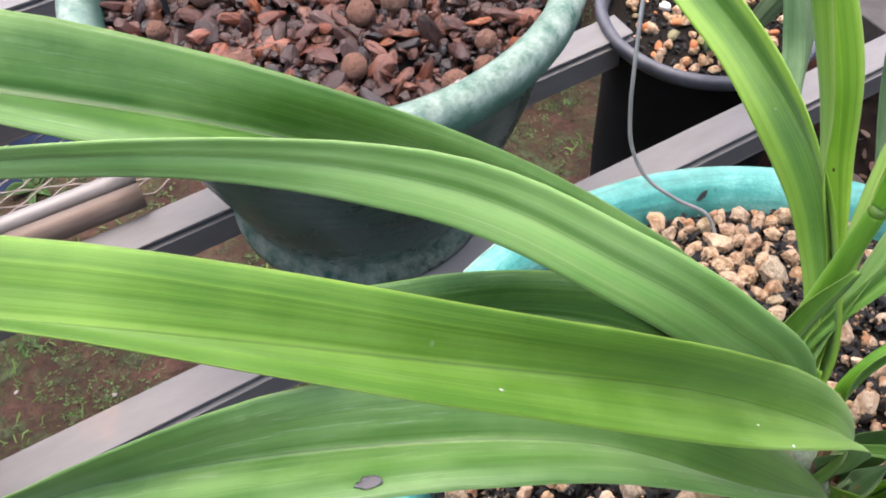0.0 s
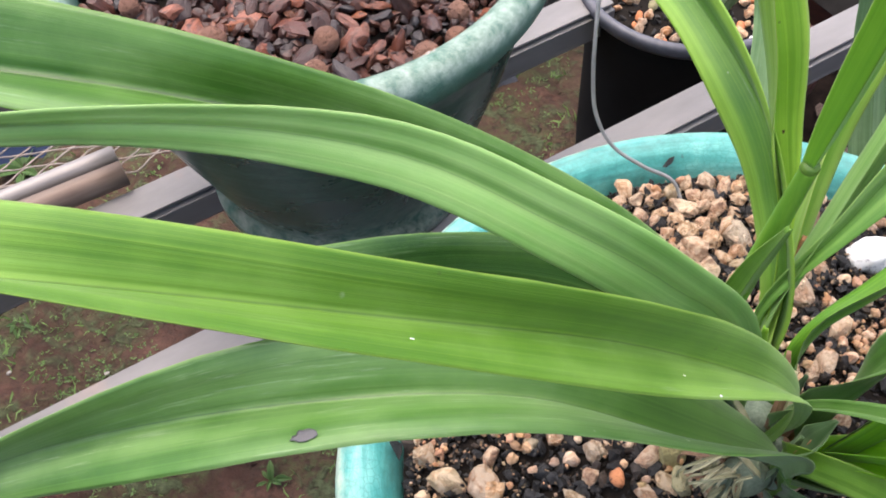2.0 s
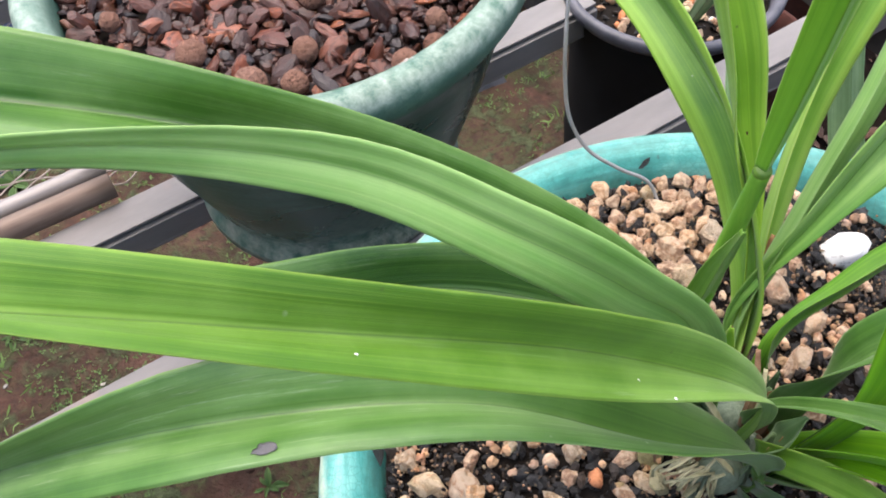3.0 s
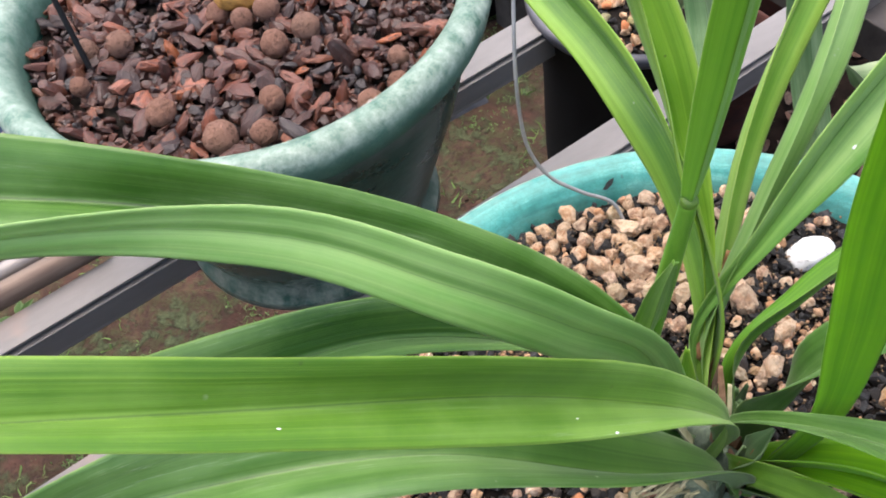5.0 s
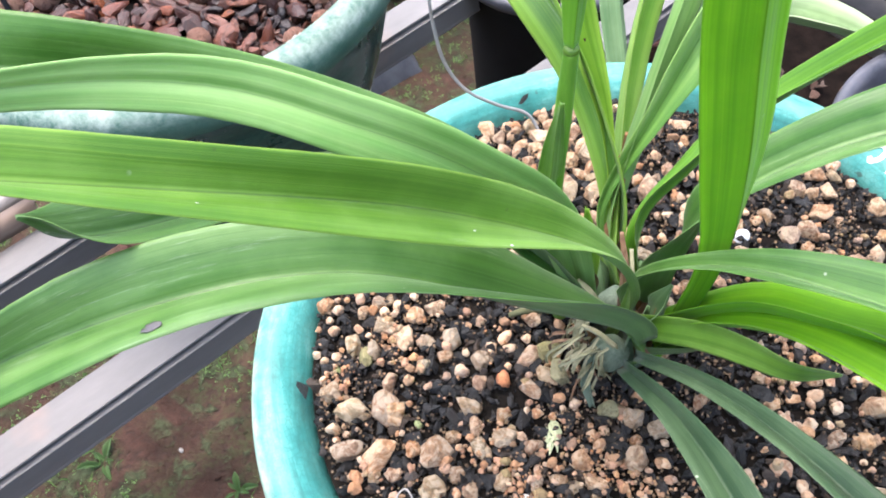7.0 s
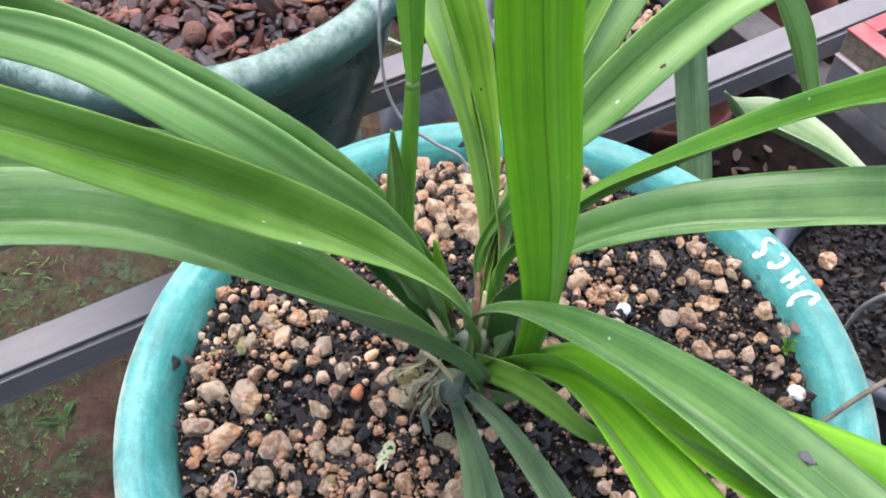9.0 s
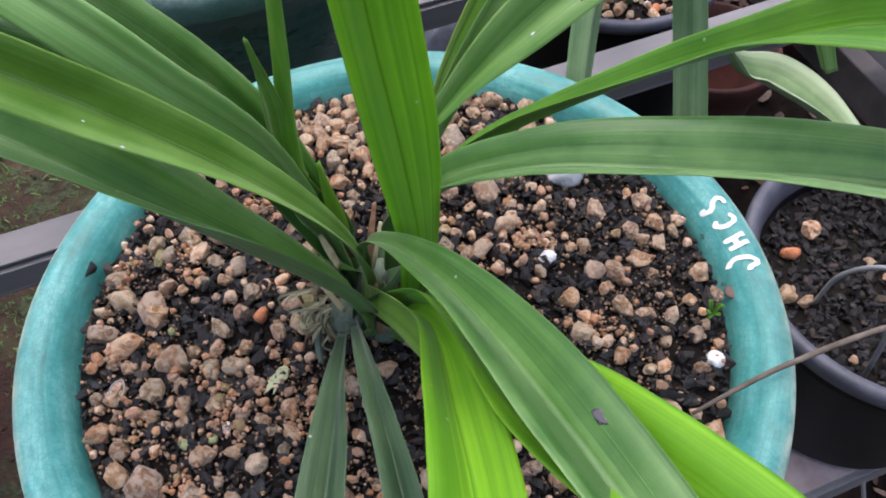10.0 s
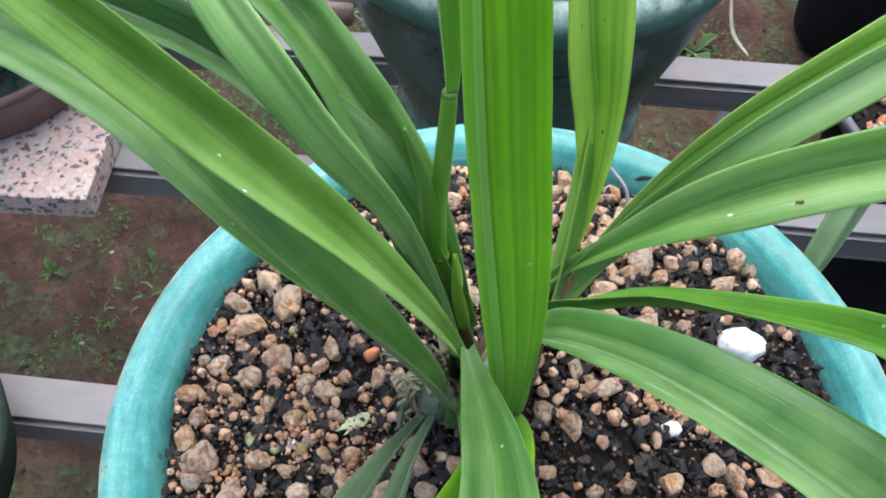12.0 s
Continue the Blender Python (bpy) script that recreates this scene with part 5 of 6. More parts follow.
def build_orchid_base():
    """Pseudobulb, straw of old sheaths, jointed leaf stalk, dry sheaths and short old leaf bases at the foot of the leaves."""
    rng = random.Random(3)
    part("pseudobulb", finish("pseudobulb", lump(40, 0.10, (1, 0.92, 1.1), 3, 0), BULB), plant, "waxy blue-green pseudobulb", Matrix.LocRotScale((-0.0245, -0.002, 0.0225), Euler((0.25, 0.2, 0.4)), (0.0084, 0.0082, 0.0092)))
    part("pseudobulb", finish("pseudobulb", lump(41, 0.12, (1, 0.9, 1.6), 3, 0), BULB), plant, "grey-green leaf base", Matrix.LocRotScale((-0.022, 0.022, 0.014), Euler((0.1, 0.1, 0.5)), (0.0105, 0.0105, 0.0105)))
    part("pseudobulb", finish("pseudobulb", lump(42, 0.12, (1, 0.9, 1.7), 3, 0), BULB), plant, "grey-green leaf base", Matrix.LocRotScale((-0.012, 0.010, 0.012), Euler((-0.1, 0.25, 1.5)), (0.0085, 0.0085, 0.0085)))
    # straw left of old sheaths, splayed down the side of the bulb
    for k in range(46):
        a = rng.uniform(2.2, 4.5)
        x, y = -0.0255 + 0.0088 * math.cos(a), 0.002 + 0.0105 * math.sin(a)
        top = Vector((x + rng.gauss(0, 0.0015), y + rng.gauss(0, 0.0015), rng.uniform(0.018, 0.040)))
        drop = min(top.z - 0.003, rng.uniform(0.007, 0.020))
        low = top + Vector((0.007 * math.cos(a) + rng.gauss(0, 0.004), 0.005 * math.sin(a) + rng.gauss(0, 0.004), -drop))
        mid = (top + low) / 2 + Vector((0.003 * math.cos(a) + rng.gauss(0, 0.0015), 0.003 * math.sin(a) + rng.gauss(0, 0.0015), 0.002))
        w = rng.uniform(0.0003, 0.0011)
        part("fibre", blade("fibre", [top, mid, low], [rng.uniform(-60, 60), rng.uniform(-60, 60), rng.uniform(-80, 80)], [w * 0.8, w, w * 0.4], rng.choice((FIBRE, FIBRE, STRAW, RED_DRY)), (math.cos(a), math.sin(a), 0.3), 0.3, thick=0.00025, along=7, pleat=0.0, seed=k, point=False), plant)
    for sp, w, mat in (([(-0.031, -0.006, 0.030), (-0.033, -0.012, 0.016), (-0.030, -0.018, 0.004)], 0.0026, BULB), ([(-0.033, 0.002, 0.044), (-0.037, 0.000, 0.036), (-0.037, -0.003, 0.028)], 0.0020, FIBRE), ([(-0.029, 0.006, 0.046), (-0.034, 0.008, 0.054), (-0.038, 0.010, 0.058)], 0.0022, FIBRE),
                       ([(-0.022, -0.006, 0.034), (-0.030, -0.004, 0.042), (-0.036, -0.002, 0.044)], 0.0016, STRAW)):
        part("old_sheath", blade("old_sheath", sp, [0, 15, 30], [w, w, w * 0.5], mat, (-0.8, -0.5, 0.3), 0.3, along=14, pleat=0.0, point=False), plant, "short withered leaf sheath")
    for k in range(22):
        a = rng.uniform(0, 6.283)
        cx, cy = -0.020 + 0.008 * math.cos(a), 0.022 + 0.020 * math.sin(a)
        out = Vector((math.cos(a), math.sin(a), 0)) * rng.uniform(0.003, 0.010)
        sp = [Vector((cx, cy, -0.002)), Vector((cx, cy, 0.014)) + out * 0.5, Vector((cx, cy, rng.uniform(0.022, 0.044))) + out]
        w = rng.uniform(0.003, 0.0055)
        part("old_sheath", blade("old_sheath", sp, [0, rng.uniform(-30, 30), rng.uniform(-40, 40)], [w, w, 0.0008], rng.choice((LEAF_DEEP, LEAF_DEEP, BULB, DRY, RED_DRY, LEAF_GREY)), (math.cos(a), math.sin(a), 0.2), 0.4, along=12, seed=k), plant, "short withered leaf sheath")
    # a stalk with a joint, and the folded blade of its leaf above it
    stem = part("leaf_stalk", tube("leaf_stalk", [(-0.044, 0.024, 0.01), (-0.049, 0.021, 0.061), (-0.0475, 0.018, 0.104), (-0.0445, 0.019, 0.142), (-0.0425, 0.0195, 0.168)], 0.003, STEM, 50, 14, [0.0036, 0.0035, 0.0033, 0.0029, 0.0024]), plant, "jointed green leaf stalk")
    part("stem_node", tube("stem_node", [(-0.0427, 0.0195, 0.1668), (-0.0425, 0.0195, 0.168), (-0.0424, 0.0194, 0.1691)], 0.004, JOINT, 8, 14, [0.0024, 0.0025, 0.0021]), stem, "thin brownish joint")
    part("stem_node", tube("stem_node", [(-0.0487, 0.0200, 0.0762), (-0.0485, 0.0198, 0.0785), (-0.0484, 0.0197, 0.0800)], 0.0036, JOINT, 8, 14, [0.0034, 0.0038, 0.0033]), stem, "thin brownish joint")
    part("leaf_blade", blade("leaf_blade", [(-0.0424, 0.0195, 0.1685), (-0.0418, 0.0185, 0.182), (-0.0408, 0.0162, 0.208), (-0.0395, 0.0140, 0.240), (-0.0375, 0.0115, 0.275), (-0.035, 0.009, 0.31)], [-14, -14, -16, -18, -20, -22], [0.0022, 0.0034, 0.0046, 0.0052, 0.0056, 0.003], LEAF_STALK, (0, 1, 0.3), 0.5, along=34, seed=24, keel=0.3), stem, "folded strap leaf above a stalk joint")
    # papery dry sheaths between the leaf bases
    dry = (([(-0.020, 0.012, 0.036), (-0.0195, 0.018, 0.054), (-0.021, 0.028, 0.066)], 0.0018, RED_DRY, "red-brown papery dry sheath"), ([(-0.018, 0.010, 0.034), (-0.0165, 0.016, 0.050), (-0.017, 0.024, 0.060)], 0.0010, STRAW, "pale edge of a dry sheath"),
           ([(-0.010, 0.000, 0.016), (-0.0108, 0.0040, 0.030), (-0.014, 0.009, 0.038)], 0.0034, RED_DRY, "red-brown papery dry sheath"), ([(-0.033, 0.022, 0.030), (-0.0335, 0.0205, 0.044), (-0.034, 0.0195, 0.056)], 0.0042, RED_DRY, "red-brown papery dry sheath"),
           ([(-0.0335, 0.0195, 0.046), (-0.0345, 0.0180, 0.070), (-0.0355, 0.0165, 0.096)], 0.0046, LEAF_YELLOW, "yellow-green bract with a browned foot"), ([(-0.024, 0.050, 0.03), (-0.021, 0.064, 0.052), (-0.018, 0.076, 0.070)], 0.0030, DRY, "dry brown sheath"))
    for sp, w, mat, label in dry:
        part("dry_sheath", blade("dry_sheath", sp, [10, 30, 50], [w * 0.8, w, 0.001], mat, (0, 1, 0.3), 0.4, along=20), plant, label)
    part("leaf_base", blade("leaf_base", [(-0.014, 0.006, 0.020), (-0.0075, 0.0055, 0.044), (-0.002, 0.010, 0.056)], [20, 20, 30], [0.005, 0.006, 0.002], LEAF_GREY, (0, 0, 1), 0.4, along=22), plant, "short pale green leaf base")
    part("leaf_base", blade("leaf_base", [(-0.008, 0.004, 0.018), (0.004, -0.004, 0.036), (0.016, -0.010, 0.048)], [20, 10, 10], [0.006, 0.007, 0.004], LEAF_DARK, (0, 0, 1), 0.4, along=22, seed=5), plant)
    part("old_root", tube("old_root", [(-0.036, 0.027, 0.006), (-0.048, 0.0285, 0.005), (-0.058, 0.0285, 0.004), (-0.067, 0.0265, 0.002)], 0.0019, OLD_ROOT, 18, 10, [0.0022, 0.0021, 0.0019, 0.0012]), plant, "short dull olive root")


def build_young_sheath():
    """A short dark sheath leaf added behind the foot of the bright young leaf, blocking light through it."""
    part("inner_leaf", blade("inner_leaf", [(0.001, 0.015, 0.0), (0.0035, 0.0118, 0.03), (0.0072, 0.0074, 0.064), (0.0088, 0.0064, 0.080), (0.0094, 0.0060, 0.089)], [-29, -30, -33, -33, -33], [0.002, 0.0034, 0.0050, 0.0056, 0.0050], LEAF_SHADED, (0, 1, 0.3), 0.15, along=24, seed=61, point=False), plant, "dark inner leaf set behind a young leaf to block light")


def spot_on(leaf, near, size, seed, label="dark purple spot", mat=PURPLE):
    """A blemish lying in the upper face of a leaf, at the point of the leaf nearest to near."""
    me = leaf.data
    k = min(range(len(me.vertices) // 2), key=lambda i: (me.vertices[i].co - Vector(near)).length_squared)
    v, nor = me.vertices[k].co, me.vertices[k].normal
    along = (me.vertices[k + 21 if k + 21 < len(me.vertices) // 2 else k - 21].co - v).normalized()
    across = nor.cross(along).normalized()
    q = Matrix((across.cross(nor), across, nor)).transposed().to_quaternion()
    part("blemish", finish("blemish", lump(seed, 0.7, (1.4, 0.75, 0.05), 3, 0, 0.1), mat), leaf, label, Matrix.LocRotScale(v + nor * 0.0001, q, (size, size, size * 0.7)))



build_orchid_base()
build_young_sheath()
spot_on(spotted_leaf, (-0.1380, -0.0772, 0.1740), 0.0019, 70)
spot_on(front_leaf, (0.0855, -0.0640, 0.1475), 0.0017, 71)
for leaf, near, size, seed in ((long_leaf, (-0.0556, -0.0414, 0.1551), 0.0004, 81), (long_leaf, (-0.0651, -0.0431, 0.1672), 0.0003, 82), (long_leaf, (-0.116, -0.0741, 0.2192), 0.0003, 83), (broad_leaf, (0.019, 0.0922, 0.1164), 0.0006, 84)):
    spot_on(leaf, near, size, seed, "small white dropping", WHITE_PAINT)
for leaf, near, size, seed in ((broad_leaf, (0.033, 0.104, 0.1238), 0.0009, 85), (back_leaf, (-0.1692, -0.0077, 0.187), 0.0006, 86), (back_leaf, (-0.1692, -0.0098, 0.1857), 0.0007, 87)):
    spot_on(leaf, near, size, seed, "small brown spot", BROWN_SPOT)
for k, near in enumerate(((-0.047, 0.094, 0.122), (-0.052, 0.083, 0.154), (-0.036, 0.088, 0.109))):
    spot_on(yellow_leaf, near, 0.0005, 75 + k, "tiny brown spot", BROWN_SPOT)
wire = thing("support_wire", "thin grey wire bent over the pot rim", "wire", data=tube("support_wire", [(-0.055, 0.146, -0.012), (-0.063, 0.151, 0.001), (-0.078, 0.151, 0.008), (-0.094, 0.150, 0.020), (-0.104, 0.153, 0.036), (-0.108, 0.157, 0.056), (-0.110, 0.165, 0.08), (-0.112, 0.186, 0.105), (-0.115, 0.225, 0.14)], 0.00095, WIRE, 70))


# ---- black plastic pots between the rails ----
def build_black_pot(at, radius, deep, label, fill, lower):
    pot = thing("plastic_pot", label, "flower pot", at, group="black plastic pots")
    k = radius
    wall = [(0.0005, -deep + 0.004), (k * lower * 0.85, -deep), (k * lower * 0.9, -deep + 0.004), (k * lower, -deep * 0.5), (k * (0.35 * lower + 0.55), -deep * 0.25), (k * 0.88, -0.03), (k * 0.91, -0.014)]
    part("body", lathe("body", wall, BLACK_MATT), pot)
    part("rim", lathe("rim", [(k * 0.91, -0.014), (k * 0.965, -0.014), (k * 0.995, -0.008), (k, -0.002), (k * 0.985, 0.002), (k * 0.93, 0.002), (k * 0.89, -0.004), (k * 0.87, -0.02)], RIM_PLASTIC), pot)
    part("lining", lathe("lining", [(k * 0.87, -0.02), (k * 0.8, -deep * 0.5)], BLACK_PLASTIC), pot)
    if not fill:
        return
    rng = random.Random(int(radius * 1e5))
    r0 = k * 0.87
    flat = lambda x, y: -0.026 + 0.004 * noise.noise((x * 40, y * 40, 3))
    bed = thing("potting_mix", fill[0], "potting mix", at, data=bed_mesh("potting_mix", r0, lambda x, y: flat(x, y) - 0.003, SOIL, 12, 48))
    for _ in range(fill[1]):
        a, q = rng.uniform(0, 6.283), (r0 - 0.006) * math.sqrt(rng.random())
        x, y, r = q * math.cos(a), q * math.sin(a), rng.uniform(0.0035, 0.0085)
        part("pebble", rng.choice(STONES + REDS * 3 + MOSSY + FLAKE) if rng.random() < 0.95 else WHITES[0], bed, m=Matrix.LocRotScale((x, y, flat(x, y) + r * 0.3), tilt(rng, 0.5), (r, r * 0.9, r * 0.85)))
    coal = [arrays(chip(s)) for s in range(180, 190)]
    spots = []
    for _ in range(fill[2]):
        a, q = rng.uniform(0, 6.283), (r0 - 0.003) * math.sqrt(rng.random())
        x, y = q * math.cos(a), q * math.sin(a)
        spots.append((x, y, flat(x, y) - 0.001, rng.uniform(0.002, 0.006), tilt(rng, 0.7)))
    tagged(part("charcoal", scatter("charcoal", coal, spots, CHARCOAL), bed), "black charcoal pieces", kind="stuff")


PB, PC = Vector((-0.0552, 0.637, -0.244)), Vector((0.230, 0.228, -0.11))
build_black_pot(PB, 0.1166, 0.446, "tall black plastic pot of stones standing behind a rail", ("mixed tan and orange stones in a black plastic pot", 170, 380), 0.84)
build_black_pot(PC, 0.100, 0.26, "black plastic pot of charcoal hanging between the rails", ("charcoal bed with a few pebbles in a black plastic pot", 12, 1500), 0.5)
build_black_pot(Vector((-0.375, 1.205, -0.40)), 0.15, 0.29, "large black plastic pot standing on the earth", None, 0.9)
plant_b = thing("orchid_plant", "grey-green strap-leaved orchid in a black plastic pot", "orchid", group="small orchids")
plant_c = thing("orchid_plant", "small orchid with pale blotched leaves in a black plastic pot", "orchid", group="small orchids")
add_leaf(plant_b, [(-0.022, 0.359, -0.014), (-0.013, 0.346, -0.046), (-0.010, 0.325, -0.074), (-0.005, 0.303, -0.103)],
         [35, 38, 49, 55], [0.0107, 0.011, 0.0114, 0.0107], LEAF_GREY, ref=(0.0, 1.0, 0.3), fold=0.2, tip=0.05, droop=0.3, seed=31)
add_leaf(plant_b, [(0.042, 0.350, -0.005), (0.053, 0.349, -0.056), (0.066, 0.339, -0.105), (0.080, 0.321, -0.152)],
         [23, 25, 24, 21], [0.0103, 0.0118, 0.0121, 0.0122], LEAF_GREY, ref=(0.0, 1.0, 0.3), fold=0.2, tip=0.05, droop=0.3, seed=32)
add_leaf(plant_c, [(0.184, 0.314, -0.103), (0.153, 0.340, -0.104), (0.124, 0.356, -0.105), (0.101, 0.356, -0.104), (0.083, 0.347, -0.081)],
         [-25, -14, -12, -4, -13], [0.0095, 0.0175, 0.021, 0.0125, 0.005], LEAF_BLOTCH, ref=(0.0, 0.0, 1.0), fold=0.2, tip=0, droop=0, seed=33, label="pale blotched broad leaf")
add_leaf(plant_c, [(0.162, 0.416, -0.141), (0.145, 0.409, -0.102), (0.129, 0.401, -0.063), (0.110, 0.390, -0.027)],
         [9, 8, 4, 6], [0.0064, 0.0081, 0.0101, 0.0096], LEAF_PALE, ref=(0.0, 1.0, 0.3), fold=0.2, tip=0.06, droop=0.2, seed=34)
add_leaf(plant_b, [(-0.05, 0.60, -0.275), (-0.046, 0.50, -0.11), (-0.036, 0.41, -0.005), (-0.025, 0.365, -0.012)], [20, 25, 30, 35], [0.006, 0.010, 0.011, 0.010], LEAF_GREY, ref=(0, 1, 0.3), seed=35)
add_leaf(plant_b, [(-0.03, 0.60, -0.275), (-0.004, 0.49, -0.10), (0.024, 0.41, 0.005), (0.04, 0.36, 0.0)], [20, 22, 22, 23], [0.006, 0.011, 0.011, 0.010], LEAF_GREY, ref=(0, 1, 0.3), seed=36)
add_leaf(plant_c, [(0.255, 0.225, -0.135), (0.262, 0.235, -0.10), (0.262, 0.205, -0.085), (0.255, 0.175, -0.11)], [0, 0, 10, 10], [0.004, 0.008, 0.010, 0.003], LEAF_BLOTCH, seed=37)
add_leaf(plant_c, [(0.25, 0.235, -0.135), (0.225, 0.275, -0.10), (0.195, 0.305, -0.095)], [0, -10, -20], [0.004, 0.010, 0.012], LEAF_BLOTCH, seed=38)
for x, y in ((0.252, 0.232), (0.262, 0.222)):
    part("pseudobulb", finish("pseudobulb", lump(44, 0.15, (1, 0.9, 1.4), 3, 0), BULB), plant_c, "", Matrix.LocRotScale((x, y, -0.128), Euler((0.2, 0, x * 9)), (0.009, 0.009, 0.011)))
hanger = thing("support_wire", "grey wire hanger over the black pot", "wire", data=tube("support_wire", [(0.185, 0.196, -0.137), (0.19, 0.195, -0.10), (0.21, 0.19, -0.075), (0.25, 0.18, -0.07), (0.30, 0.165, -0.09), (0.32, 0.16, -0.12)], 0.0016, WIRE, 50))
twig = thing("dry_twig", "thin dry grey twig lying over the pot rim", "twig", data=tube("dry_twig", [(0.122, 0.026, -0.008), (0.138, 0.043, -0.002), (0.154, 0.060, 0.000), (0.191, 0.098, -0.006), (0.26, 0.17, -0.04)], 0.0013, TWIG, 40, 7, [0.0008, 0.0012, 0.0013, 0.0014, 0.0016]))
bent = thing("support_wire", "bent grey wire hooked over a rail", "wire", data=tube("support_wire", [(0.206, 0.135, -0.040), (0.215, 0.148, -0.090), (0.226, 0.163, -0.165), (0.235, 0.170, -0.205), (0.255, 0.176, -0.246), (0.266, 0.168, -0.268), (0.279, 0.163, -0.300)], 0.0017, WIRE, 50))


# ---- granite slab, other pots, netting and litter ----
def build_granite():
    ob = thing("granite_slab", "square pink speckled granite slab laid on the rails", "stone slab", data=finish("granite_slab", box(-0.12, 0.12, -0.115, 0.115, -0.0125, 0.0125, 0.0012), GRANITE, False))
    ob.matrix_basis = Matrix.Translation((-0.607, -0.060, -0.2365)) @ pose(0, 0, 0, 0, 0, 48)
    return ob


build_granite()
saucer = thing("clay_saucer", "brown clay saucer on the granite slab", "saucer", Vector((-0.662, -0.048, -0.2235)))
part("base", lathe("base", [(0.110, 0.008), (0.0005, 0.008), (0.0005, 0.0), (0.116, 0.0)], TERRACOTTA), saucer)
part("wall", lathe("wall", [(0.116, 0.0), (0.120, 0.003), (0.133, 0.028), (0.1395, 0.050), (0.1345, 0.050), (0.126, 0.028), (0.110, 0.008)], TERRACOTTA, wobble=0.003), saucer)
part("lip", lathe("lip", [(0.1345, 0.050), (0.1395, 0.050), (0.1418, 0.055), (0.1408, 0.0595), (0.1368, 0.0592), (0.1345, 0.050)], TERRACOTTA, wobble=0.003), saucer)
build_green_pot(Vector((-0.662, -0.048, -0.002)), "dark green glazed pot standing in a brown saucer", 0.86)
dark_pot = thing("matt_pot", "plain matt dark green round pot on the rails", "flower pot", Vector((-0.322, -0.282, -0.25)))
part("wall", lathe("wall", [(0.0005, 0.004), (0.098, 0.0), (0.106, 0.004), (0.114, 0.035), (0.1165, 0.046)], MATT_GREEN, wobble=0.004), dark_pot)
part("cover", lathe("cover", [(0.1165, 0.046), (0.1175, 0.049), (0.115, 0.054), (0.10, 0.057), (0.05, 0.060), (0.0005, 0.061)], MATT_GREEN, wobble=0.003), dark_pot)


def build_net():
    """A piece of hexagonal wire netting lying slack between two rails."""
    cell = 0.023
    ob = thing("wire_netting", "rusty hexagonal wire netting slung between the rails", "netting")

    def sag(s, n):
        return -0.262 - 0.05 * math.sin(max(0.0, min(1.0, (n - 0.575) / 0.5)) * math.pi) + 0.008 * noise.noise((s * 9, n * 9, 1))

    lines = []
    for j in range(30):
        pts = []
        for i in range(42):
            s = -0.85 + i * cell + 0.004 * noise.noise((i * 0.7, j * 0.7, 5))
            zig = cell * 0.27 * (1 if (i + j) % 2 else -1)
            n = 0.575 + j * cell * 0.6 + zig
            pts.append(bench(s, n, sag(s, n)))
        lines.append(pts)
    for pts in lines:
        part("strand", tube("strand", pts, 0.0009, NET_WIRE, 124, 5), ob)


build_net()


